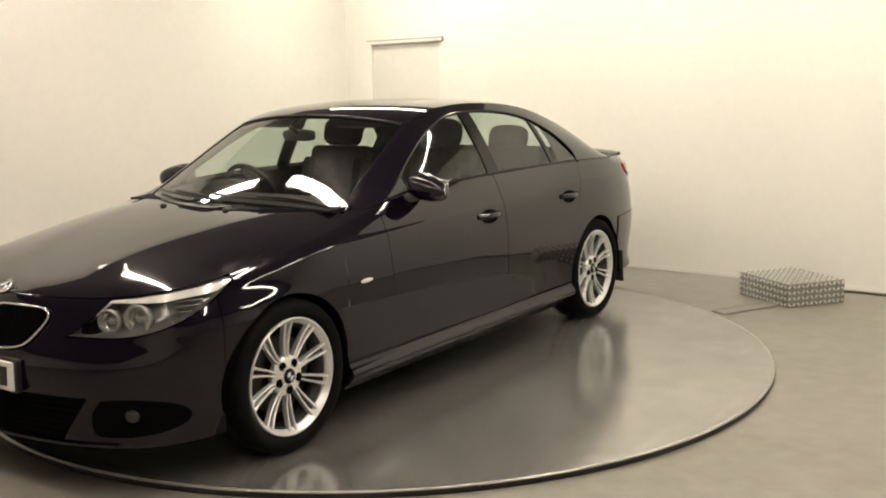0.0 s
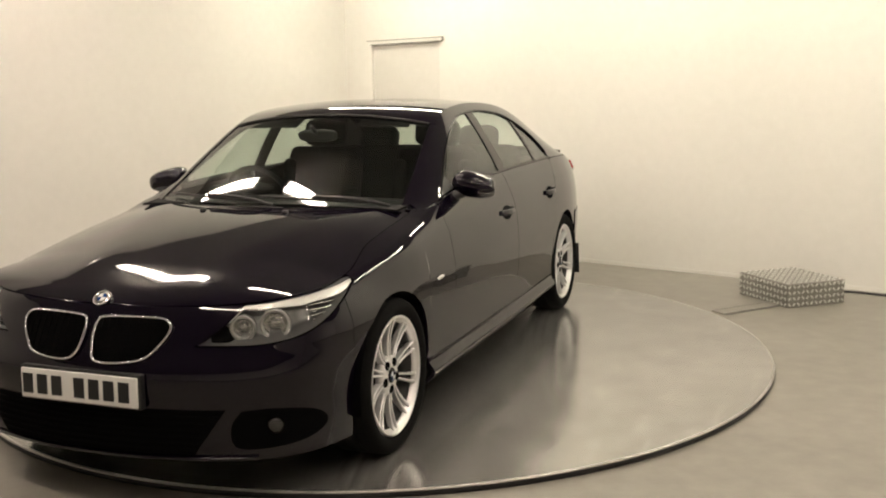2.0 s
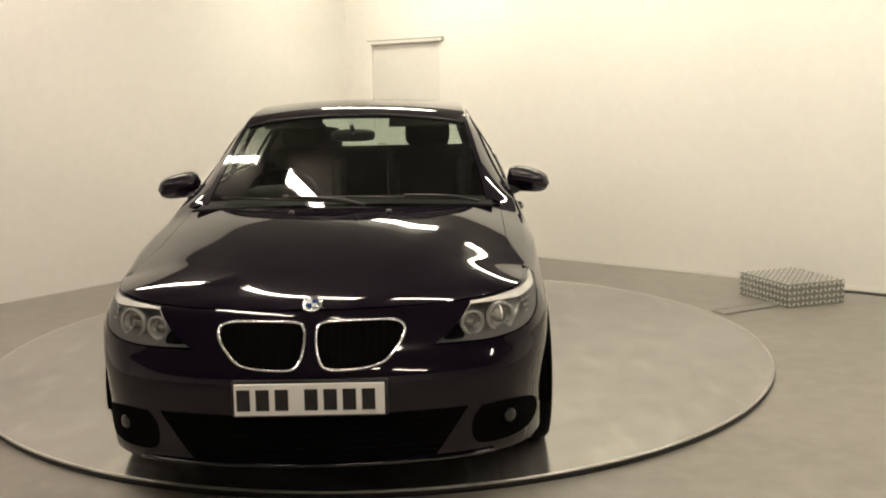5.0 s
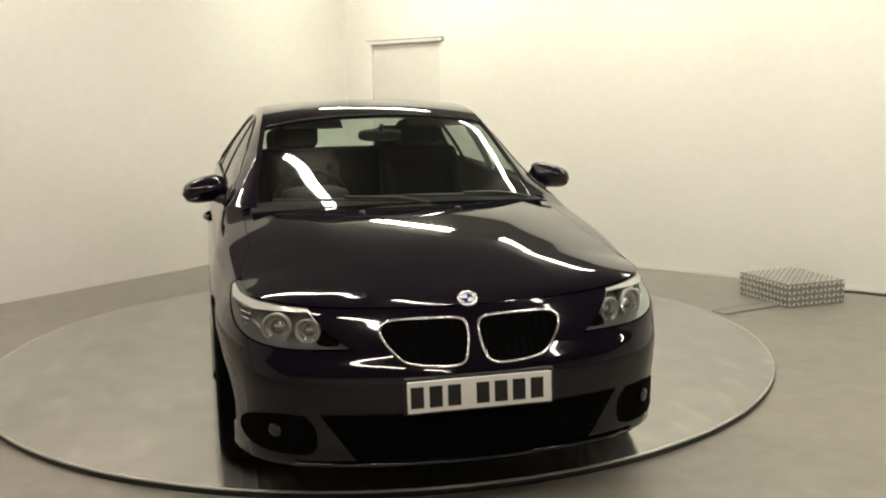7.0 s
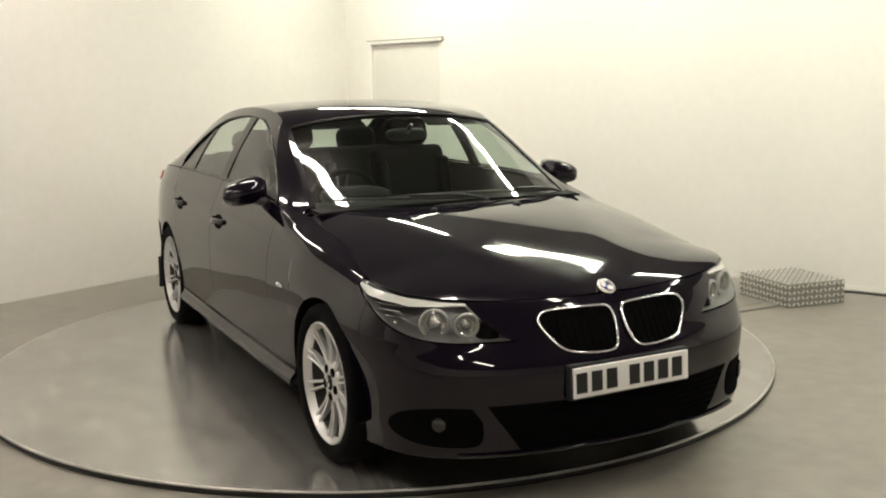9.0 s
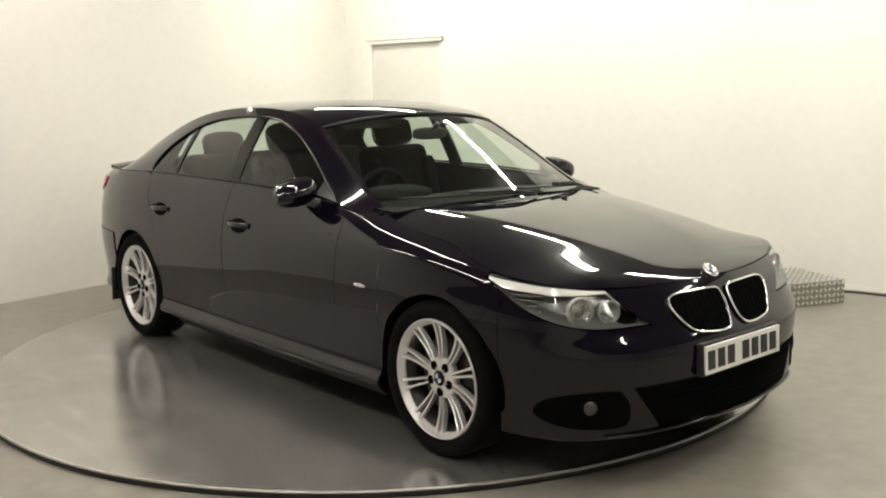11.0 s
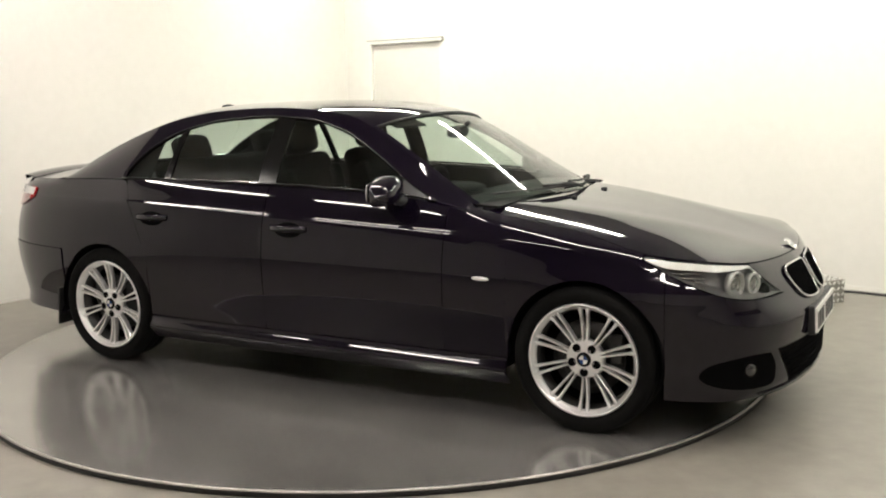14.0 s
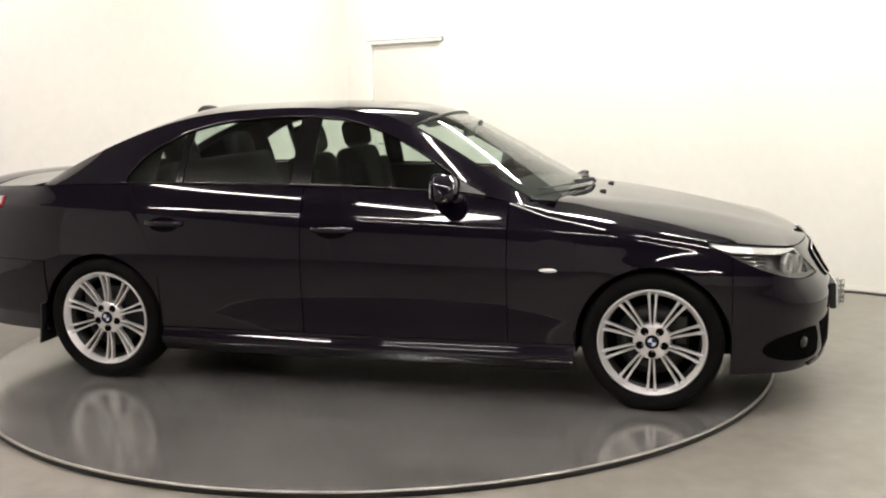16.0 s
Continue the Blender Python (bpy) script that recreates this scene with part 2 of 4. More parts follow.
def room():
    m = Matrix.Translation((0, -2.5, FLOOR_Z - 0.1))
    tagged(box("floor", (20, 20, 0.2), m, M_FLOOR), "grey-beige painted concrete floor with faint stains", "floor", kind="structure")
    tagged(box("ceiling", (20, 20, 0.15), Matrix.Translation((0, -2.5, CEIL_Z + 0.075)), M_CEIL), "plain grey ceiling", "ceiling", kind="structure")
    corner_x = (4.33 - 4.943) / (1.124 + 0.90)
    left_end = (corner_x, left_y(corner_x))
    far_left = (-7.0, left_y(-7.0))
    wall("wall_west", far_left, left_end, 0.12, FLOOR_Z, CEIL_Z, 1)
    # the door wall, with its opening
    da, db = (-0.05, right_y(-0.05)), (0.615, right_y(0.615))
    far_right = (7.6, right_y(7.6))
    wall("wall_east", db, far_right, 0.15, FLOOR_Z, CEIL_Z, 1)
    wall("wall_east_end", left_end, da, 0.15, FLOOR_Z, CEIL_Z, 1)
    wall("wall_east_lintel", da, db, 0.15, 1.955, CEIL_Z, 1)
    wall("wall_south", (-8.5, -9.0), (8.5, -9.0), 0.15, FLOOR_Z, CEIL_Z, -1)
    wall("wall_southwest", far_left, (-7.0, -9.0), 0.15, FLOOR_Z, CEIL_Z, -1)
    wall("wall_southeast", far_right, (7.6, -9.0), 0.15, FLOOR_Z, CEIL_Z, 1)
    # skirting
    for name, a, b in (("baseboard_west", far_left, left_end), ("baseboard_east", db, far_right)):
        a3, b3 = Vector((*a, 0)), Vector((*b, 0))
        d = b3 - a3
        n = Vector((d.y, -d.x, 0)).normalized()
        mid = (a3 + b3) / 2 + n * 0.0025
        mm = Matrix.Translation((mid.x, mid.y, FLOOR_Z + 0.016)) @ Matrix.Rotation(math.atan2(d.y, d.x), 4, "Z")
        tagged(box(name, (d.length, 0.005, 0.032), mm, M_WALL, bevel=0.0015), "low cream-white skirting along the wall", "skirting", kind="structure")
    # flush white door with a metal head rail
    ax = Vector((da[0], da[1], 0))
    turn = math.atan2(RIGHT_DIR.y, RIGHT_DIR.x)
    width = (Vector((*db, 0)) - ax).length
    base = Matrix.Translation((ax.x, ax.y, FLOOR_Z)) @ Matrix.Rotation(turn, 4, "Z")
    door = empty("door_1")
    door.matrix_world = base
    tagged(door, "closed flush white door set back in the wall", "door", kind="structure")
    box("leaf", (width - 0.02, 0.04, 1.975), Matrix.Translation((width / 2, 0.05, 0.993)), M_DOOR, door, bevel=0.003)
    box("jamb", (0.03, 0.11, 1.99), Matrix.Translation((0.0, 0.058, 0.995)), M_WALL, door)
    box("jamb", (0.03, 0.11, 1.99), Matrix.Translation((width, 0.058, 0.995)), M_WALL, door)
    box("handle", (0.12, 0.02, 0.02), Matrix.Translation((0.1, 0.035, 1.0)), M_METAL, door, "satin metal lever handle", bevel=0.005)
    rail = empty("door_head_rail")
    rail.matrix_world = base @ Matrix.Translation((0.0, -0.012, 2.007))
    tagged(rail, "narrow grey metal head rail above the door", "door rail")
    box("lip", (width + 0.075, 0.018, 0.008), Matrix.Translation((width / 2 + 0.005, 0, 0.018)), M_METAL, rail, bevel=0.002)
    box("face", (width + 0.06, 0.008, 0.028), Matrix.Translation((width / 2 + 0.005, 0.004, 0)), M_WALL, rail)
    box("lip", (width + 0.02, 0.016, 0.008), Matrix.Translation((width / 2 + 0.03, 0, -0.018)), M_METAL, rail, bevel=0.002)
    box("end_plate", (0.006, 0.018, 0.03), Matrix.Translation((width + 0.040, 0, 0)), M_METAL, rail)


def ceiling_batten(x, y, turn, length, tube):
    """A slim batten with a lit diffuser under the ceiling."""
    ob = empty("ceiling_light")
    ob.matrix_world = Matrix.Translation((x, y, CEIL_Z)) @ Matrix.Rotation(radians(turn), 4, "Z")
    tagged(ob, "lit white fluorescent batten fixed under the ceiling", "ceiling light", "ceiling lights")
    box("tray", (length + 0.04, 0.12, 0.03), Matrix.Translation((0, 0, -0.015)), M_FITTING, ob, bevel=0.005)
    box("diffuser", (length, 0.09, 0.035), Matrix.Translation((0, 0, -0.0485)), tube, ob, "glowing opal diffuser", bevel=0.012, segments=3)
    for s in (-1, 1):
        box("end_cap", (0.018, 0.10, 0.045), Matrix.Translation((s * (length / 2 + 0.0095), 0, -0.0535)), M_FITTING, ob, bevel=0.004)
    return ob


# three rows of battens, parallel to the door wall
# the lone 0.60 batten is added, unseen, to brighten the wall corner
LIGHTS = [((u + v) / math.sqrt(2), (v - u) / math.sqrt(2), -45, length, M_TUBE_COOL if v > 0 else M_TUBE)
          for v, length, us in ((2.10, 1.24, (-1.70, 0.10, 1.85, 3.60, 5.35)), (2.10, 0.60, (-2.67,)), (-0.62, 1.24, (-3.85, -2.10, -0.25, 1.45, 3.10, 4.85)),
                                (-3.30, 1.24, (-3.85, -2.10, -0.40, 1.35, 3.10, 4.85))) for u in us]


# ---- treadplate box and cable ----
def tread_box():
    ob = empty("treadplate_box")
    ob.matrix_world = Matrix.Translation((2.925, 0.995, FLOOR_Z)) @ Matrix.Rotation(radians(15), 4, "Z")
    tagged(ob, "low aluminium treadplate box with raised studs on the floor", "metal box")
    w, d, h = 0.48, 0.54, 0.164
    box("shell", (w, d, h), Matrix.Translation((0, 0, h / 2)), M_TREAD_BASE, ob, bevel=0.006)
    bm = bmesh.new()
    def stud(m):
        bmesh.ops.create_cube(bm, size=1.0, matrix=m @ Matrix.Diagonal((0.024, 0.011, 0.010, 1)))
    def face(o, a, b, na, nb, la, lb):
        o, a, b = Vector(o), Vector(a), Vector(b)
        n = a.cross(b)
        base = Matrix((a, b, n)).transposed().to_4x4()
        for i in range(na):
            for j in range(nb):
                p = o + a * la * (i + 0.5) / na + b * lb * (j + 0.5) / nb
                stud(Matrix.Translation(p) @ base @ Matrix.Rotation(radians(45 if (i + j) % 2 else -45), 4, "Z"))
    face((-w / 2, -d / 2, h), (1, 0, 0), (0, 1, 0), 10, 11, w, d)
    face((-w / 2, -d / 2, 0), (1, 0, 0), (0, 0, 1), 13, 4, w, h)
    face((-w / 2, d / 2, 0), (0, -1, 0), (0, 0, 1), 14, 4, d, h)
    s = part("studs", bm, M_TREAD, ob, "raised diamond studs", smooth=False)
    s["kind"] = "stuff"
    cover = empty("cable_cover")
    a, b = Vector((2.25, 0.585, FLOOR_Z)), Vector((2.74, 0.80, FLOOR_Z))
    mid = (a + b) / 2
    cover.matrix_world = Matrix.Translation(mid) @ Matrix.Rotation(math.atan2(b.y - a.y, b.x - a.x), 4, "Z")
    tagged(cover, "flat metal cable cover strip on the floor", "cable cover")
    box("strip", ((b - a).length, 0.10, 0.012), Matrix.Translation((0, 0, 0.006)), M_FLOOR, cover, bevel=0.004)
    box("edge", ((b - a).length, 0.012, 0.016), Matrix.Translation((0, 0.056, 0.008)), M_METAL, cover, bevel=0.003)
    box("edge", ((b - a).length, 0.012, 0.016), Matrix.Translation((0, -0.056, 0.008)), M_METAL, cover, bevel=0.003)
    pts = spline([(3.22, 1.12, FLOOR_Z + 0.008), (3.40, 1.10, FLOOR_Z + 0.008), (3.60, 0.93, FLOOR_Z + 0.008), (3.95, 0.58, FLOOR_Z + 0.008), (4.6, -0.1, FLOOR_Z + 0.008), (5.4, -0.92, FLOOR_Z + 0.008)], 6)
    tagged(tube("power_cable", pts, 0.008, M_BLACK), "black power cable lying along the wall", "cable")


# ---- turntable ----
def turntable():
    ob = empty("turntable")
    tagged(ob, "round grey steel car turntable, worn and polished", "turntable")
    R = 2.227
    deck = lathe("deck", [(0, 0), (0.8, 0), (1.6, 0), (R - 0.012, 0), (R - 0.012, -0.012), (0, -0.012)], 160, M_DISC, ob, m=Matrix.Identity(4))
    lathe("edge_strip", [(R - 0.012, 0.001), (R - 0.002, 0.001), (R, -0.002), (R, -0.006), (R - 0.012, -0.006)], 160, M_DISC_EDGE, ob, "worn bright steel edge", closed=True)
    lathe("skirt", [(R - 0.004, -0.006), (R - 0.004, FLOOR_Z + 0.001), (R - 0.05, FLOOR_Z + 0.001), (R - 0.05, -0.006)], 160, M_DISC_RIM, ob, "dark rubber skirt", closed=True)
    for f in deck.data.polygons:
        f.use_smooth = False
    for o in ob.children:
        o.data.transform(Matrix(((1, 0, 0, 0), (0, 0, 1, 0), (0, 1, 0, 0), (0, 0, 0, 1))))
        o.data.flip_normals()
    return ob

# ---- the car ----
# the car's own space: x to its nose, y to its left, z up from the deck, 0 midway between the axles
AXLE_F, AXLE_R, HUB_Z, ARCH_R = 1.450, -1.412, 0.325, 0.353
NOSE_CUT = AXLE_F + ARCH_R + 0.003
OUTLINE = spline([(-2.48, 0, 0), (-2.47, 0.3, 0), (-2.435, 0.53, 0), (-2.37, 0.66, 0), (-2.26, 0.748, 0), (-2.08, 0.825, 0), (-1.8, 0.882, 0), (-1.444, 0.912, 0),
                  (-0.8, 0.917, 0), (0, 0.92, 0), (0.8, 0.917, 0), (1.2, 0.914, 0), (1.444, 0.912, 0), (1.65, 0.900, 0), (1.82, 0.878, 0), (1.95, 0.842, 0),
                  (2.06, 0.785, 0), (2.15, 0.69, 0), (2.225, 0.53, 0), (2.275, 0.32, 0), (2.30, 0.12, 0), (2.302, 0.0, 0)], 12)
OX = np.array([p.x for p in OUTLINE])
OY = np.array([p.y for p in OUTLINE])
OL = np.concatenate([[0], np.cumsum(np.hypot(np.diff(OX), np.diff(OY)))])
NX, NY = -np.gradient(OY, OL), np.gradient(OX, OL)

SIDE = smoothline([0.17, 0.21, 0.235, 0.25, 0.285, 0.33, 0.42, 0.55, 0.65, 0.75, 0.83, 0.858, 0.872, 0.93, 0.96, 0.98, 1.0, 1.02, 1.06],
                  [0.060, 0.024, 0.006, 0.006, 0.030, 0.030, 0.024, 0.013, 0.012, 0.022, 0.036, 0.043, 0.0505, 0.074, 0.087, 0.098, 0.111, 0.125, 0.160])
FRONT = smoothline([0.17, 0.20, 0.25, 0.35, 0.44, 0.50, 0.54, 0.58, 0.62, 0.68, 0.72, 0.76, 0.82],
                   [0.060, 0.025, 0.012, 0.012, 0.0, 0.0, 0.018, 0.045, 0.066, 0.100, 0.125, 0.165, 0.23])
REAR = smoothline([0.24, 0.30, 0.42, 0.55, 0.62, 0.70, 0.80, 0.88, 0.95, 1.02, 1.06], [0.07, 0.03, -0.015, -0.042, -0.045, -0.036, -0.004, 0.035, 0.06, 0.08, 0.11])
ZTOP = smoothline([-2.48, -2.3, -1.8, -1.25, -0.3, 0.45, 0.75, 1.0, 1.3, 1.6, 1.75, 1.95, 2.06, 2.15, 2.225, 2.302],
                  [1.000, 1.006, 1.024, 1.036, 1.028, 1.002, 0.967, 0.910, 0.858, 0.807, 0.783, 0.770, 0.760, 0.748, 0.738, 0.731])
HL_LOW = smoothline([1.70, 1.80, 1.90, 2.0, 2.1, 2.19, 2.25], [0.778, 0.728, 0.683, 0.645, 0.618, 0.606, 0.606])


def l_at(x):
    """Arc length on the outline at the place x."""
    return float(np.interp(x, OX, OL))


def skin(l, z, lift=0.0, side=1):
    """A point of the body's flank, at arc length l and height z."""
    x, y = float(np.interp(l, OL, OX)), float(np.interp(l, OL, OY))
    nx, ny = float(np.interp(l, OL, NX)), float(np.interp(l, OL, NY))
    k = math.hypot(nx, ny)
    nx, ny = nx / k, ny / k
    fade = min(1.0, max(0.0, (z - 0.62) / 0.2))
    zs = z - fade * fade * (3 - 2 * fade) * (min(0.925, max(0.80, 0.879 - 0.0385 * x)) - 0.865)
    fore = min(1.0, max(0.0, (x - 1.2) / 0.3))
    low_tuck = 0.030 + 0.006 * min(1.0, max(0.0, (0.40 - z) / 0.2)) ** 2
    side_off = SIDE(zs) if z > 0.33 else SIDE(zs) * (1 - fore) + fore * low_tuck
    off = ny * ny * side_off + nx * nx * (FRONT(z) if nx > 0 else REAR(z))
    a, b = min(1.0, max(0.0, (x - 1.15) / 0.5)), min(1.0, max(0.0, (z - 0.60) / 0.16))
    top = ZTOP(x)
    ramp = min(1.0, max(0.0, (x - 0.72) / 0.25)) * min(1.0, max(0.0, (1.95 - x) / 0.2)) if x > 0 else min(1.0, max(0.0, (-1.80 - x) / 0.2))
    t = min(1.0, max(0.0, (z - top + 0.05) / 0.05))
    off += ny * ny * ramp * 0.045 * (1 - math.sqrt(1 - 0.9 * t * t))
    d = lift - off - 0.032 * ny * ny * a * a * (3 - 2 * a) * b * b * (3 - 2 * b)
    return Vector((x + nx * d, max(0.0, y + ny * d) * side, z))


def heights(x, a, b, n):
    """Heights from a to b, with rows close together across the shoulder crease."""
    c = min(0.925, max(0.80, 0.879 - 0.0385 * x))
    if n < 14 or b - a < 0.14:
        return [a + (b - a) * j / n for j in range(n + 1)]
    c = min(b - 0.04, max(a + 0.06, c))
    lower = round((n - 6) * 0.76)
    upper = n - 6 - lower
    lo, hi = c - 0.014, c + 0.014
    return [a + (lo - a) * j / lower for j in range(lower)] + [c + d for d in (-0.014, -0.008, -0.004, 0.0, 0.004, 0.008)] + [hi + (b - hi) * j / upper for j in range(upper + 1)]


def columns(xs, low, high, n, lift=0.0, side=1):
    """Rows of points, a column for each outline place x, from low(x) to high(x)."""
    out = []
    for x in xs:
        l = l_at(x)
        a, b = low(x), high(x)
        out.append([skin(l, z, lift, side) for z in heights(x, a, b, n)])
    return out


def even(a, b, n):
    """Places x spread evenly along the outline from a to b."""
    return [float(np.interp(l, OL, OX)) for l in np.linspace(l_at(a), l_at(b), n)]


def arch_xs(xc, a, b, n=26):
    """Places from a to b that close up at the arch's feet."""
    xs = [xc - ARCH_R * math.cos(k * math.pi / n) for k in range(n + 1)]
    left = even(a, xs[0] - 1e-4, 30) if a < xs[0] - 0.01 else []
    right = list(np.linspace(xs[-1] + 1e-4, b, 10)) if b > xs[-1] + 0.01 else []
    return left + [x for x in xs if a - 1e-6 <= x <= b + 1e-6] + right


def arch_low(xc, floor):
    def at(x):
        d = abs(x - xc)
        f = floor(x) if callable(floor) else floor
        return HUB_Z + math.sqrt(max(0.0, ARCH_R**2 - d * d)) if d <= ARCH_R + 1e-9 else f
    return at


# the edge between side glass and roof or screens, each with its middle
RAIL = [(0.87, 0.705, 0.952, 1.085, 0.966), (0.66, 0.675, 1.073, 0.835, 1.106), (0.45, 0.640, 1.199, 0.585, 1.245), (0.24, 0.605, 1.315, 0.325, 1.374),
        (0.05, 0.580, 1.383, 0.08, 1.426), (-0.30, 0.570, 1.416, -0.28, 1.448), (-0.70, 0.570, 1.408, -0.70, 1.445), (-1.00, 0.580, 1.372, -1.03, 1.427),
        (-1.25, 0.605, 1.305, -1.30, 1.356), (-1.50, 0.640, 1.208, -1.56, 1.235), (-1.72, 0.685, 1.098, -1.79, 1.103), (-1.83, 0.72, 1.030, -1.90, 1.040)]
RAIL_K = list(range(len(RAIL)))
RAIL_F = [spline([(k, r[c], 0) for k, r in zip(RAIL_K, RAIL)], 60) for c in range(5)]
RAIL_T = [[float(p.y) for p in f] for f in RAIL_F]


def rail(k):
    return [float(np.interp(k * 60, range(len(t)), t)) for t in RAIL_T]


def rail_at(x):
    """Rail y and z at the place x."""
    xs = RAIL_T[0][::-1]
    return float(np.interp(x, xs, RAIL_T[1][::-1])), float(np.interp(x, xs, RAIL_T[2][::-1]))


def over(k, s, sink=0.0):
    """A point over the cabin: s runs from -1 at the right edge to 1 at the left."""
    x, y, z, xc, zc = rail(k)
    w = 1 - abs(s) ** 2.3
    return Vector((x + (xc - x) * (1 - s * s), y * s, z + (zc - z) * w - sink))


def cabin_side(x, z, side=1, sink=0.0):
    """A point of the upper flank between belt and rail."""
    zb = ZTOP(x)
    yb = skin(l_at(x), zb).y
    yr, zr = rail_at(x)
    w = min(1.0, max(0.0, (z - zb) / max(0.02, zr - zb)))
    return Vector((x, (yb + (yr - yb) * w + 0.035 * 4 * w * (1 - w) * min(1, (zr - zb) / 0.3) * 0.44 - sink) * side, z))


WIN_TOP = smoothline([-1.27, -1.22, -1.10, -0.9, -0.7, -0.4, -0.16, 0.08, 0.285, 0.43, 0.56, 0.665],
                     [1.075, 1.150, 1.240, 1.320, 1.354, 1.370, 1.358, 1.300, 1.205, 1.117, 1.040, 0.993])
BELT = 0.012
TRUNK_MID = smoothline([-2.48, -2.38, -2.1, -1.88], [1.026, 1.036, 1.034, 1.040])
HOOD_MID = smoothline([0.90, 1.2, 1.5, 1.8, 2.0, 2.10, 2.17], [0.985, 0.951, 0.904, 0.842, 0.790, 0.761, 0.733])
HOOD_EDGE = smoothline([0.85, 1.3, 1.6, 1.8, 1.95, 2.05, 2.2], [0.735, 0.735, 0.725, 0.70, 0.66, 0.62, 0.5])


def top_edges():
    """The upper edge of the flank, as places x with y and z."""
    ls = np.linspace(0, OL[-1], 900)
    pts = [skin(l, ZTOP(float(np.interp(l, OL, OX)))) for l in ls]
    return np.array([p.x for p in pts]), np.array([p.y for p in pts]), np.array([p.z for p in pts])


TX, TY, TZ = top_edges()


def deck_point(x, s, mid, lift=0.0):
    """A point of bonnet or boot: s from 0 in the middle to 1 at the flank's upper edge."""
    y, z = float(np.interp(x, TX, TY)), float(np.interp(x, TX, TZ))
    zc = mid(x)
    return Vector((x, y * s, z + (zc - z) * (1 - abs(s) ** (3.2 if x > 0 else 2.6)) + lift))


def panel_pair(name, rows_of, mat, parent, label="", flange=0.014, out=(0, 0, 0.6)):
    """The same panel on both flanks."""
    made = []
    for side in (1, -1):
        made.append(sheet(name, rows_of(side), mat, parent, label, (out[0], out[1], out[2]), flange))
    return made


def body_panels(car):
    doorcut = smoothline([0.18, 0.55, 0.70, 0.90, 1.03], [-1.062, -1.065, -1.10, -1.19, -1.25])
    cut_z = smoothline([-1.25, -1.19, -1.10, -1.065, -1.06], [1.03, 0.90, 0.70, 0.55, 0.30])
    # front wings, each with its shoulder up to the bonnet's edge
    def hood_s(x):
        y = float(np.interp(x, TX, TY))
        t = min(1.0, max(0.0, (x - 1.36) / 0.33))
        t = t * t * (3 - 2 * t)
        return min(0.985, HOOD_EDGE(min(x, 1.6)) / max(y, 1e-3)) * (1 - t) + 0.985 * t
    def shoulder(x, side):
        h = min(0.99, hood_s(x) + 0.0028)
        return [Vector((p.x, p.y * side, p.z)) for p in (deck_point(x, 1 + (h - 1) * j / 6, HOOD_MID) for j in range(1, 7))]
    def wing(side):
        low = arch_low(AXLE_F, lambda x: 0.302 if x < 1.3 else 0.56)
        out = []
        for x in [x for x in arch_xs(AXLE_F, 0.778, NOSE_CUT - 0.0025) if x < 1.70] + [1.70]:
            l, a, b = l_at(x), low(x), ZTOP(x)
            col = [skin(l, z, 0, side) for z in heights(x, a, b - 0.05, 18)[:-1]]
            col += [skin(l, b - 0.05 + 0.05 * math.sin(j / 8 * math.pi / 2), 0, side) for j in range(9)]
            out.append(col + shoulder(col[-1].x, side))
        return out
    panel_pair("front_wing", wing, M_PAINT, car)
    def wing_nose(side):
        low = arch_low(AXLE_F, lambda x: 0.56)
        return columns([1.7005] + [x for x in arch_xs(AXLE_F, 0.778, NOSE_CUT - 0.0025) if x > 1.7005], low, lambda x: max(low(x) + 0.01, HL_LOW(x) - 0.005), 12, 0, side)
    panel_pair("wing_nose", wing_nose, M_PAINT, car)
    # front doors
    def rows_door(x0, x1, z0, top):
        def make(side):
            out = []
            for i in range(19):
                t = i / 18
                row = []
                for j in range(25):
                    zz = j / 24
                    xa = x0(z0 + zz * 0.7) if callable(x0) else x0
                    if callable(x0):
                        xa = x0(heights(xa, z0, top(xa), 24)[j])
                    x = xa + (x1 - xa) * t
                    z = heights(x, z0, top(x), 24)[j]
                    row.append(skin(l_at(x), z, 0, side))
                out.append(row)
            return out
        return make
    doors_f = panel_pair("front_door", rows_door(-0.263, 0.7745, 0.302, ZTOP), M_PAINT, car)
    doors_r = panel_pair("rear_door", rows_door(doorcut, -0.268, 0.302, ZTOP), M_PAINT, car)
    # rear quarters
    arch_back = AXLE_R - ARCH_R
    def quarter(side):
        top = lambda x: min(ZTOP(x), cut_z(x) - 0.004 if x > -1.25 else 9)
        low = arch_low(AXLE_R, 0.302)
        return columns(arch_xs(AXLE_R, arch_back, -1.0661), low, lambda x: max(top(x), low(x) + 0.002), 22, 0, side)
    panel_pair("rear_quarter", quarter, M_PAINT, car)
    panel_pair("quarter_tail", lambda side: columns(even(-2.43, arch_back, 30), lambda x: 0.628, ZTOP, 22, 0, side), M_PAINT, car, flange=0.004)
    # dark inner skin behind the shut lines
    for x0 in (0.776, -0.266):
        panel_pair("inner_skin", lambda side: columns([x0 - 0.03, x0, x0 + 0.03], lambda x: 0.29, lambda x: ZTOP(x) - 0.01, 16, -0.016, side), M_SHELL, car, "dark inner skin", flange=0)
    panel_pair("inner_skin", lambda side: [[skin(l_at(doorcut(z) + dx), min(z, ZTOP(-1.2) - 0.01), -0.016, side) for z in np.linspace(0.29, 1.02, 16)] for dx in (-0.03, 0, 0.03)], M_SHELL, car, "dark inner skin", flange=0)
    panel_pair("inner_skin", lambda side: columns(even(-2.45, -2.39, 4), lambda x: 0.60, lambda x: ZTOP(x) - 0.01, 12, -0.016, side), M_SHELL, car, "dark inner skin", flange=0)
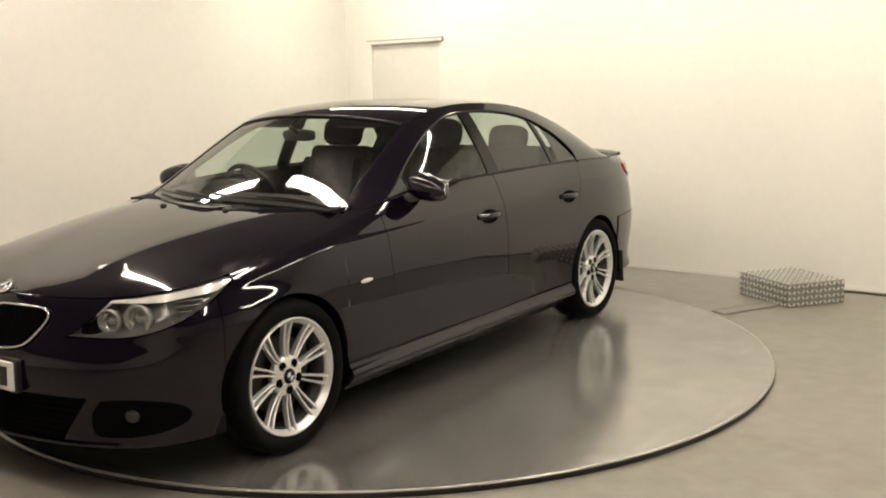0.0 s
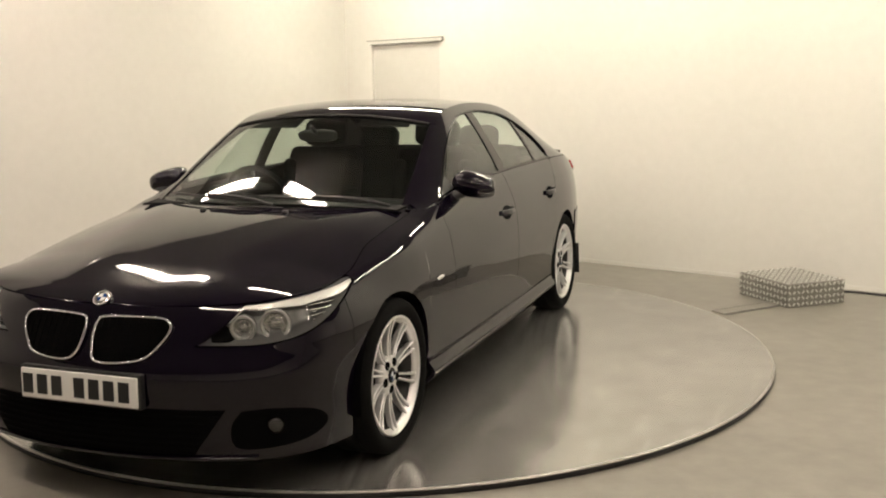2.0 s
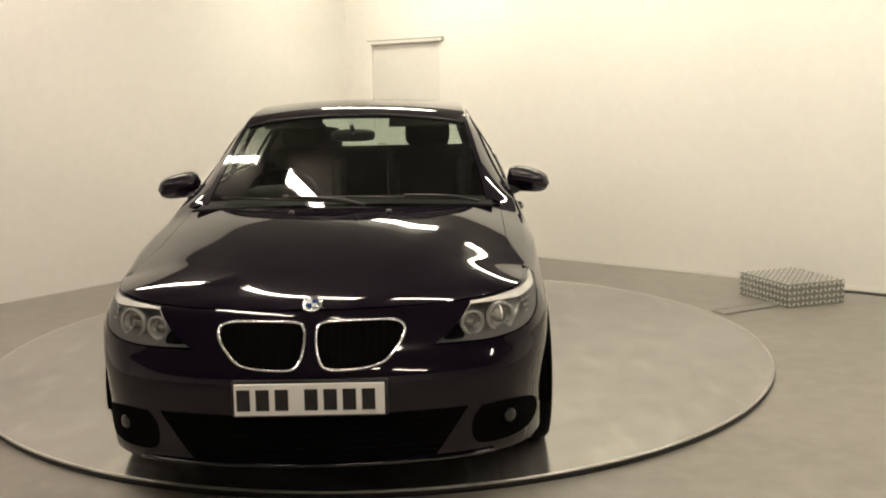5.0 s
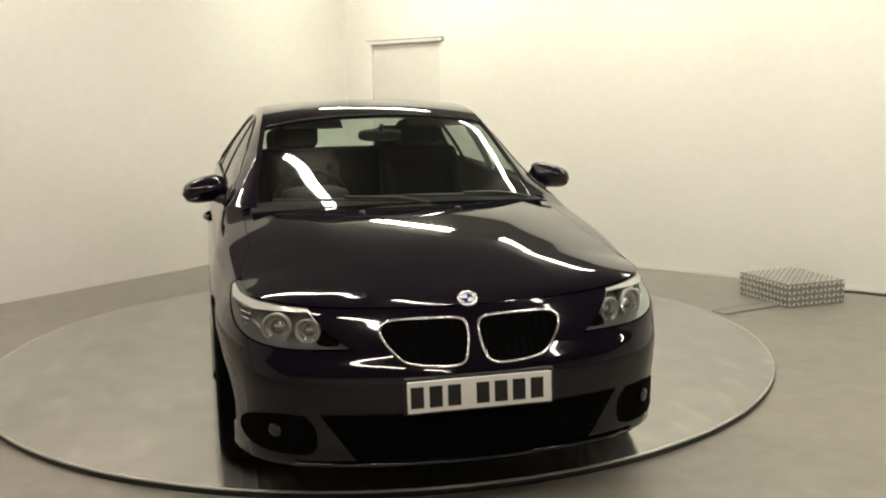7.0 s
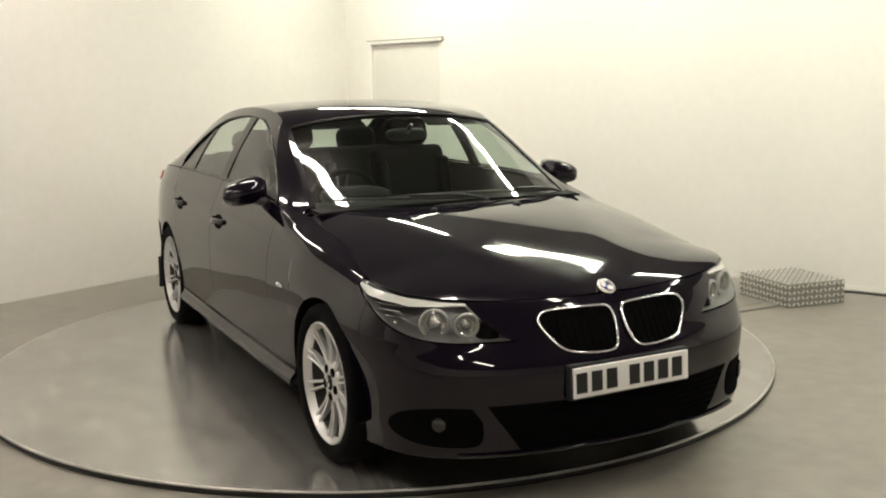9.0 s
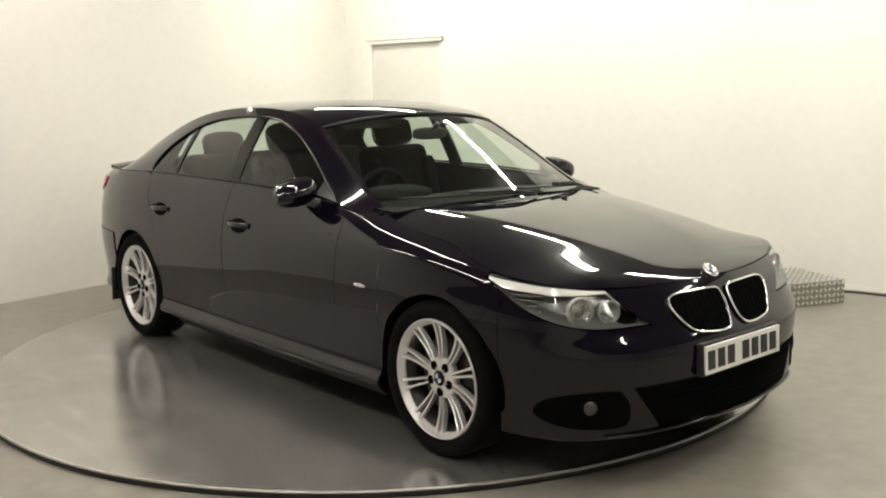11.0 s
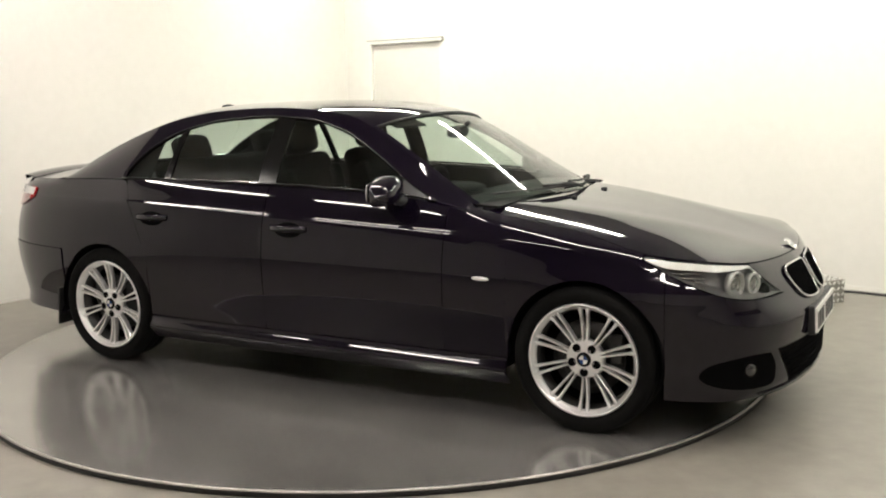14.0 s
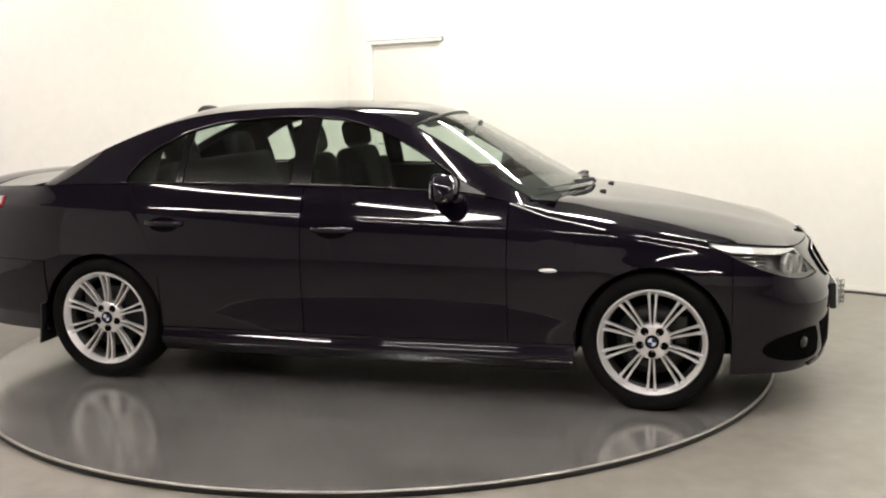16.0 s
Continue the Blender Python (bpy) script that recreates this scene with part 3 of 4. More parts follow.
    panel_pair("inner_skin", lambda side: columns(even(NOSE_CUT - 0.035, NOSE_CUT + 0.035, 4), lambda x: 0.45, lambda x: HL_LOW(x) - 0.01, 8, -0.016, side), M_SHELL, car, "dark inner skin", flange=0)
    # side skirts
    panel_pair("side_skirt", lambda side: columns(list(np.linspace(AXLE_R + ARCH_R + 0.003, AXLE_F - ARCH_R - 0.003, 40)), lambda x: 0.172, lambda x: 0.298, 10, 0.004, side), M_PAINT, car)
    # front bumper, one sheet across the nose, and the panel above it that carries the grilles
    def across(xs, low, top, n):
        return columns(xs, low, top, n, 0, 1) + columns(xs, low, top, n, 0, -1)[::-1][1:]
    sheet("front_bumper", across(even(NOSE_CUT, 2.302, 46), lambda x: 0.185, lambda x: min(0.601, HL_LOW(x) - 0.005), 26), M_PAINT, car, out=(1.2, 0, 0.5), flange=0.01)
    def nose_low(x):
        t = min(1.0, max(0.0, (x - 2.192) / 0.059))
        return 0.601 + (1 - t) * (ZTOP(2.192) - 0.014 - 0.601)
    sheet("nose_panel", across(even(2.192, 2.302, 40), nose_low, lambda x: ZTOP(x) - 0.003, 14), M_PAINT, car, out=(1.2, 0, 0.5), flange=0.01)
    panel_pair("bumper_shoulder", lambda side: columns(even(NOSE_CUT, 2.20, 26), lambda x: min(0.600, HL_LOW(x) - 0.006), lambda x: HL_LOW(x) - 0.004, 5, 0, side), M_PAINT, car, out=(1.2, 0, 0.5), flange=0.006)
    # rear bumper and tail
    def rear_rows(low, top, xa, lift=0.006):
        xs = even(-2.48, xa, 40)
        left = columns(xs, low, top, 14, lift, 1)
        right = columns(xs, low, top, 14, lift, -1)
        return right[::-1] + left[1:]
    sheet("rear_bumper", rear_rows(lambda x: 0.25, lambda x: 0.6262, arch_back - 0.001), M_PAINT, car, out=(-1.2, 0, 0.5))
    sheet("boot_back", rear_rows(lambda x: 0.63, lambda x: ZTOP(x), -2.41, -0.004), M_PAINT, car, out=(-1.2, 0, 0.6))
    # bonnet
    fx = float(skin(OL[-1], ZTOP(2.302)).x) - 0.001
    xs = list(np.linspace(0.93, 1.8, 30)) + [1.8 + (fx - 1.8) * math.sin(k / 28 * math.pi / 2) for k in range(1, 29)]
    def ridge(x, s):
        y = s * float(np.interp(x, TX, TY))
        c = 0.20 + 0.36 * (2.15 - x) / 1.2
        return 0.004 * math.exp(-((abs(y) - c) / 0.10) ** 2) * min(1, max(0, (2.12 - x) / 0.4))
    rows = []
    for x in xs:
        h = hood_s(x)
        row = []
        for k in range(-24, 25):
            s = h * k / 24
            xx = x + 0.15 * (1 - (k / 24) ** 2) * max(0.0, (1.30 - x) / 0.37)
            row.append(deck_point(xx, s, HOOD_MID, ridge(xx, s)))
        rows.append(row)
    sheet("bonnet", rows, M_PAINT, car, out=(1.4, 0, 0.0))
    # wing behind the door line, under the screen pillar
    def wing_back(side):
        out = []
        for x in np.linspace(0.74, 0.93, 8):
            h = min(0.99, hood_s(max(0.80, x)) + 0.006)
            out.append([Vector((p.x, p.y * side, p.z)) for p in (deck_point(x, h + (1 - h) * j / 6, HOOD_MID) for j in range(7))])
        return out
    panel_pair("pillar_foot", wing_back, M_PAINT, car, out=(1.0, 0, 0.0), flange=0.006)
    # scuttle between bonnet and screen
    rows = []
    for t in np.linspace(0, 1, 6):
        row = []
        for k in range(-14, 15):
            s = k / 14
            a = over(0.0, s)
            b = deck_point(0.93 + 0.15 * (1 - s * s), min(0.99, 0.735 / 0.80) * s, HOOD_MID, -0.012)
            row.append(a.lerp(b, t) if b.x < a.x else Vector((a.x + 0.02 * t, a.y, a.z - 0.02 * t)))
        rows.append(row)
    sheet("scuttle", rows, M_BLACK, car, "black plastic scuttle", out=(0.9, 0, 0))
    # boot lid, with its lip
    rows = []
    for i, x in enumerate(np.linspace(-2.405, -1.89, 22)):
        row = []
        for k in range(-18, 19):
            p = deck_point(x, 0.985 * k / 18, TRUNK_MID)
            row.append(p)
        rows.append(row)
    sheet("boot_lid", rows, M_PAINT, car, out=(-2.1, 0, 0))
    rows = []
    for k in range(-18, 19):
        s = k / 18
        y = 0.63 * s
        xb = -2.415 + 0.08 * s * s
        z = deck_point(max(-2.40, xb), min(0.98, abs(y) / 0.70), TRUNK_MID).z
        rows.append([Vector((xb + 0.10, y, z + 0.0)), Vector((xb + 0.06, y, z + 0.008)), Vector((xb + 0.015, y, z + 0.016)), Vector((xb + 0.005, y, z + 0.012)), Vector((xb + 0.012, y, z - 0.012))])
    sheet("boot_spoiler", rows, M_PAINT, car, out=(-2.3, 0, 0.9), flange=0.003)
    # roof and pillars
    sheet("roof", [[over(k, s) for s in np.linspace(-1, 1, 29)] for k in np.linspace(3.02, 7.15, 34)], M_PAINT, car, out=(-0.3, 0, 0.8))
    sheet("rear_deck", [[over(k, s) for s in np.linspace(-1, 1, 25)] for k in np.linspace(10.2, 11.0, 8)], M_PAINT, car, out=(-1.8, 0, 0.5))
    def strip(k0, k1, s0, n):
        return lambda side: [[over(k, side * s) for s in np.linspace(s0, 1, 6)] for k in np.linspace(k0, k1, n)]
    panel_pair("screen_pillar", strip(-0.0, 3.0, 0.960, 24), M_PAINT, car, out=(0.5, 0, 0.8), flange=0.006)
    panel_pair("rear_pillar", strip(7.16, 10.2, 0.88, 20), M_PAINT, car, out=(-1.2, 0, 0.8), flange=0.006)
    def side_frame(side):
        out = []
        for x in list(np.linspace(-1.80, -1.28, 12)) + [-1.272] + list(np.linspace(-1.268, 0.655, 60)) + [0.662] + list(np.linspace(0.67, 0.905, 8)):
            lo = WIN_TOP(x) if -1.27 <= x <= 0.66 else ZTOP(x) + 0.004
            hi = max(rail_at(x)[1], lo + 0.003)
            out.append([cabin_side(x, lo + (hi - lo) * j / 8, side) for j in range(9)])
        return out
    panel_pair("window_frame", side_frame, M_PAINT, car, out=(-0.3, 0, 0.9))
    # glass
    def pane(x0, x1, n):
        return lambda side: [[cabin_side(x, ZTOP(x) + BELT + (max(WIN_TOP(x) - 0.004, ZTOP(x) + BELT + 0.003) - ZTOP(x) - BELT) * j / 8, side, 0.008) for j in range(9)] for x in np.linspace(x0, x1, n)]
    for panes, doors in ((panel_pair("window", pane(-0.235, 0.655, 26), M_GLASS, None, flange=0), doors_f), (panel_pair("window", pane(-0.945, -0.345, 18), M_GLASS, None, flange=0), doors_r)):
        for p, d in zip(panes, doors):
            p.parent = d
            p["label"] = "clear green-tinted side window"
    panel_pair("quarter_window", pane(-1.262, -0.985, 10), M_GLASS, car, "small clear quarter window", flange=0)
    panel_pair("centre_pillar", lambda side: [[cabin_side(x, ZTOP(x) + (WIN_TOP(x) - ZTOP(x) + 0.004) * j / 8, side, 0.002) for j in range(9)] for x in np.linspace(-0.345, -0.235, 5)], M_TRIM, car, "gloss black pillar trim")
    panel_pair("window_divider", lambda side: [[cabin_side(x, ZTOP(x) + (WIN_TOP(x) - ZTOP(x) + 0.004) * j / 8, side, 0.003) for j in range(9)] for x in np.linspace(-0.985, -0.945, 3)], M_TRIM, car, "black window divider")
    for side in (1, -1):
        tube("waist_moulding", [cabin_side(x, ZTOP(x) + 0.008, side, -0.002) for x in np.linspace(-1.30, 0.70, 40)], 0.007, M_TRIM, car, "gloss black waist moulding", 6)
        tube("window_moulding", [cabin_side(x, WIN_TOP(x) + 0.003, side, -0.001) for x in np.linspace(-1.268, 0.655, 60)], 0.006, M_TRIM, car, "gloss black window surround", 6)
    sheet("windscreen", [[over(k, s, 0.006) for s in np.linspace(-0.96, 0.96, 29)] for k in np.linspace(0.04, 3.0, 24)], M_GLASS, car, "clear green-tinted windscreen", out=(0.4, 0, 0.8), flange=0)
    sheet("rear_window", [[over(k, s, 0.006) for s in np.linspace(-0.88, 0.88, 25)] for k in np.linspace(7.2, 10.2, 20)], M_GLASS, car, "clear rear window", out=(-1.3, 0, 0.8), flange=0)
    for ks in (2.98,):
        tube("screen_seal", [over(ks, s, -0.001) for s in np.linspace(-0.95, 0.95, 21)], 0.006, M_BLACK, car, "black rubber screen seal", 6)
    return doors_f, doors_r


def underbody(car):
    """Dark tub, arches and floor behind the panels."""
    bm = bmesh.new()
    add_box(bm, (4.5, 1.15, 0.10), Matrix.Translation((-0.1, 0, 0.25)), 0.03)
    add_box(bm, (2.05, 1.60, 0.10), Matrix.Translation((0, 0, 0.25)), 0.03)
    add_box(bm, (1.10, 1.05, 0.40), Matrix.Translation((1.50, 0, 0.52)), 0.05)
    add_box(bm, (0.30, 1.10, 0.40), Matrix.Translation((2.0, 0, 0.46)), 0.05)
    add_box(bm, (0.08, 1.50, 0.60), Matrix.Translation((0.98, 0, 0.60)), 0.02)
    add_box(bm, (0.9, 1.05, 0.60), Matrix.Translation((-1.95, 0, 0.65)), 0.05)
    part("floor_pan", bm, M_SHELL, car, "dark underbody")
    for xc in (AXLE_F, AXLE_R):
        for side in (1, -1):
            bm = bmesh.new()
            n = 24
            rows = []
            for k in range(n + 1):
                a = math.pi * 1.12 * k / n - math.pi * 0.06
                rows.append([Vector((xc + (ARCH_R + 0.002) * math.cos(a), y * side, HUB_Z + (ARCH_R + 0.002) * math.sin(a))) for y in (0.885, 0.80, 0.70, 0.58)])
            add_grid(bm, rows, None, 0)
            cap = [bm.verts.new(r[-1]) for r in rows]
            bm.faces.new(cap)
            part("arch_liner", bm, M_SHELL, car, "black wheel arch liner")


def wheel(car, x, y, side):
    """A ten-twin-spoke alloy wheel; its outer face looks along +y before it is turned to its side."""
    turn = Matrix.Translation((x, y * side, HUB_Z)) if side > 0 else Matrix.Translation((x, y * side, HUB_Z)) @ Matrix.Rotation(math.pi, 4, "Z")
    rim = lathe("wheel", [(0.246, 0.002), (0.252, -0.003), (0.250, -0.014), (0.238, -0.026), (0.232, -0.034), (0.224, -0.034), (0.225, -0.026), (0.231, -0.018), (0.240, -0.008), (0.2425, 0.001)],
                64, M_RIM, car, "silver alloy wheel with ten twin spokes", closed=True)
    rim.matrix_basis = turn
    tyre = lathe("tyre", [(0.251, -0.010), (0.262, 0.004), (0.285, 0.012), (0.305, 0.008), (0.318, -0.004), (0.3245, -0.022), (0.326, -0.06), (0.3255, -0.064), (0.3185, -0.065), (0.3185, -0.072), (0.3255, -0.073),
                          (0.326, -0.12), (0.3255, -0.124), (0.3185, -0.125), (0.3185, -0.132), (0.3255, -0.133),
                          (0.3245, -0.185), (0.315, -0.205), (0.285, -0.215), (0.250, -0.20)], 72, M_TYRE, rim, "black low-profile tyre", closed=True)
    # the barrel's dark colour stands in for shade inside the rim
    lathe("barrel", [(0.229, -0.031), (0.222, -0.17), (0.245, -0.19), (0.240, -0.19), (0.215, -0.17), (0.220, -0.031)], 64, M_DARKMETAL, rim, "inner barrel coloured dark for shade", closed=True)
    lathe("hub", [(0, -0.028), (0.032, -0.026), (0.072, -0.030), (0.084, -0.036), (0.090, -0.060), (0, -0.062)], 40, M_RIM, rim)
    lathe("centre_cap", [(0, -0.019), (0.028, -0.020), (0.033, -0.024), (0.033, -0.030), (0, -0.030)], 28, M_TRIM, rim, "black centre cap with a blue and white roundel")
    for q in range(4):
        bm = bmesh.new()
        a0 = q * math.pi / 2
        vs = [bm.verts.new((0, -0.0175, 0))] + [bm.verts.new((0.020 * math.cos(a0 + k * math.pi / 12), -0.0180, 0.020 * math.sin(a0 + k * math.pi / 12))) for k in range(7)]
        for k in range(1, 7):
            bm.faces.new((vs[0], vs[k], vs[k + 1]))
        part("roundel_quarter", bm, M_BLUE if q % 2 else M_WHITE, rim)
    for i in range(5):
        a = math.pi / 2 + math.pi + i * math.tau / 5
        m = Matrix.Translation((0.0585 * math.cos(a), 0.0, 0.0585 * math.sin(a)))
        # near-black colour in place of the shade inside each well
        lathe("bolt_well", [(0.0195, -0.0305), (0.0185, -0.0250), (0.014, -0.0275), (0.0, -0.0272)], 16, M_SHELL, rim, "wheel bolt well coloured dark for its shade", m)
    # spokes, in pairs
    for i in range(20):
        pair, hand = i // 2, 1 if i % 2 else -1
        a = math.pi / 2 + pair * math.tau / 10
        d, e = Vector((math.cos(a), 0, math.sin(a))), Vector((-math.sin(a), 0, math.cos(a)))
        bm = bmesh.new()
        rings = []
        for k in range(6):
            t = k / 5
            r = 0.062 + (0.232 - 0.062) * t
            off = hand * (0.0075 + 0.0105 * t**1.2)
            w = 0.0045 + 0.0010 * t + 0.0035 * max(0, t - 0.8) / 0.2
            yf = -0.030 - 0.012 * math.sin(t * math.pi) * 0.5 + 0.018 * t * t
            dep = 0.030 - 0.008 * t
            c = d * r + e * off
            ring = []
            for sx, sy in ((-1, -dep), (-1, -0.003), (-0.55, 0.0), (0.55, 0.0), (1, -0.003), (1, -dep)):
                ring.append(bm.verts.new(c + e * (sx * w) + Vector((0, yf + sy, 0))))
            rings.append(ring)
        for p, q in zip(rings, rings[1:]):
            for k in range(6):
                bm.faces.new((p[k], p[(k + 1) % 6], q[(k + 1) % 6], q[k]))
        bm.faces.new(rings[0])
        bm.faces.new(rings[-1][::-1])
        bmesh.ops.recalc_face_normals(bm, faces=bm.faces)
        part("spoke", bm, M_RIM, rim, smooth=False)
    lathe("brake_disc", [(0.075, -0.080), (0.165, -0.080), (0.165, -0.098), (0.075, -0.098)], 48, M_DARKMETAL, rim, "grey iron brake disc", closed=True)
    # near-black disc added so that the gaps between spokes look shaded
    lathe("brake_backing", [(0, -0.098), (0.214, -0.098), (0.214, -0.104), (0, -0.104)], 40, M_SHELL, rim, "dark disc added as shade behind the brake")
    m = Matrix.Translation((0.13 * (1 if x < 0 else -1), -0.085, 0.05))
    box("caliper", (0.06, 0.04, 0.14), m, M_DARKMETAL, rim, "grey brake caliper", bevel=0.012, segments=3)
    return rim


def nose_point(y, z, lift):
    """A point of the nose at y and z."""
    s = 1 if y >= 0 else -1
    lo, hi = l_at(1.7), float(OL[-1])
    for _ in range(30):
        mid = (lo + hi) / 2
        if skin(mid, z).y > abs(y):
            lo = mid
        else:
            hi = mid
    return skin((lo + hi) / 2, z, lift, s)


def front_fittings(car):
    # twin grilles
    KID = [(0.020, 0.665), (0.030, 0.690), (0.060, 0.701), (0.14, 0.704), (0.23, 0.704), (0.285, 0.701), (0.315, 0.690), (0.328, 0.668), (0.318, 0.634), (0.288, 0.590),
           (0.250, 0.556), (0.18, 0.541), (0.10, 0.537), (0.058, 0.543), (0.036, 0.565), (0.022, 0.620)]
    loop = [(p.x, 0.622 + 0.92 * (p.y - 0.622)) for p in spline([(a, b, 0) for a, b in KID] + [(*KID[0], 0)], 4)][:-1]
    cy, cz = 0.17, 0.63
    for side in (1, -1):
        bm = bmesh.new()
        rings = []
        for f, lift in ((1.0, 0.004), (0.7, 0.004), (0.35, 0.004), (0.02, 0.004)):
            rings.append([bm.verts.new(nose_point(side * (cy + (y - cy) * f), cz + (z - cz) * f, lift)) for y, z in loop])
        for a, b in zip(rings, rings[1:]):
            for k in range(len(a)):
                bm.faces.new((a[k], a[(k + 1) % len(a)], b[(k + 1) % len(a)], b[k]))
        grille = part("grille", bm, M_SHELL, car, "black grille in a chrome kidney surround")
        bm = bmesh.new()
        path = [nose_point(side * y, z, 0.010) for y, z in loop]
        add_tube(bm, path, 0.0050, 8, True)
        part("surround", bm, M_CHROME, grille, "chrome grille surround")
        ys = np.linspace(0.045, 0.315, 10)
        for y in ys:
            zz = [z for k, (a, z) in enumerate(loop) for (b, z2) in [loop[(k + 1) % len(loop)]] if (a - y) * (b - y) <= 0]
            if len(zz) >= 2 and max(zz) - min(zz) > 0.03:
                tube("slat", [nose_point(side * y, z, 0.008) for z in np.linspace(min(zz) + 0.004, max(zz) - 0.004, 5)], 0.0025, M_SHELL, grille, sides=5)
    # bonnet roundel
    c = Vector((2.150, 0, 0.746))
    badge = lathe("badge", [(0, 0.006), (0.026, 0.006), (0.027, 0.009), (0.035, 0.008), (0.036, 0.0), (0.0, -0.01)], 36, M_CHROME, car, "round chrome badge with blue and white quarters")
    badge.matrix_basis = Matrix.Translation(c) @ Matrix.Rotation(radians(-52), 4, "Y") @ Matrix.Rotation(radians(-90), 4, "Z")
    for q in range(4):
        bm = bmesh.new()
        a0 = q * math.pi / 2
        vs = [bm.verts.new((0, 0.0085, 0))] + [bm.verts.new((0.020 * math.cos(a0 + k * math.pi / 12), 0.0080, 0.020 * math.sin(a0 + k * math.pi / 12))) for k in range(7)]
        for k in range(1, 7):
            bm.faces.new((vs[0], vs[k], vs[k + 1]))
        part("roundel_quarter", bm, M_BLUE if q % 2 else M_WHITE, badge)
    # number plate with plain bars
    plate = box("number_plate", (0.012, 0.52, 0.111), pose(2.314, 0, 0.449, 0, -2.5, 0), M_PLATE, car, "white front number plate with black bars", bevel=0.003)
    for y in (0.205, 0.139, 0.073, 0.007, -0.095, -0.161, -0.227):
        box("bar", (0.003, 0.046, 0.074), pose(2.3212, y, 0.449, 0, -2.5, 0), M_INK, plate)
    box("plate_holder", (0.03, 0.54, 0.13), pose(2.295, 0, 0.449, 0, -2.5, 0), M_BLACK, car, "black number plate holder", bevel=0.006)
    # lower intake and fog lamps
    rows = [[nose_point(y * (0.43 + 0.12 * k / 7), 0.212 + 0.170 * k / 7, 0.003) for y in np.linspace(-1, 1, 41)] for k in range(8)]
    intake = sheet("lower_intake", rows, M_SHELL, car, "black mesh lower intake", out=(1, 0, 0.3), flange=0.003)
    for k in range(1, 7):
        tube("bar", [nose_point(y * (0.42 + 0.12 * k / 7), 0.212 + 0.170 * k / 7, 0.005) for y in np.linspace(-1, 1, 31)], 0.003, M_SHELL, intake, sides=5)
    tube("splitter", [nose_point(y, 0.196, 0.006) for y in np.linspace(-0.64, 0.64, 61)], 0.007, M_PAINT, car, "front splitter lip", 6)
    for side in (1, -1):
        pod_loop = [(p.x, p.y) for p in spline([(0.60, 0.375, 0), (0.70, 0.378, 0), (0.79, 0.352, 0), (0.815, 0.29, 0), (0.775, 0.245, 0), (0.66, 0.232, 0), (0.575, 0.245, 0), (0.565, 0.32, 0), (0.60, 0.375, 0)], 4)]
        rows = [[nose_point(side * (0.70 + (y - 0.70) * f), 0.318 + (z - 0.318) * f, 0.003) for y, z in pod_loop] for f in (1.0, 0.66, 0.33, 0.04)]
        pod = sheet("fog_lamp_recess", rows, M_SHELL, car, "black fog lamp recess", out=(1, 0, 0.3), flange=0.003)
        p = nose_point(side * 0.70, 0.318, 0.0)
        m = Matrix.Translation(p) @ Matrix.Rotation(radians(-90 + side * 38), 4, "Z")
        lathe("fog_lamp", [(0, 0.014), (0.022, 0.011), (0.030, 0.005), (0.032, -0.01)], 28, M_FOG, pod, "dark round fog lamp", m)
        lathe("fog_ring", [(0.031, 0.010), (0.038, 0.006), (0.040, -0.01), (0.031, -0.01)], 28, M_SHELL, pod, "black ring", m, closed=True)


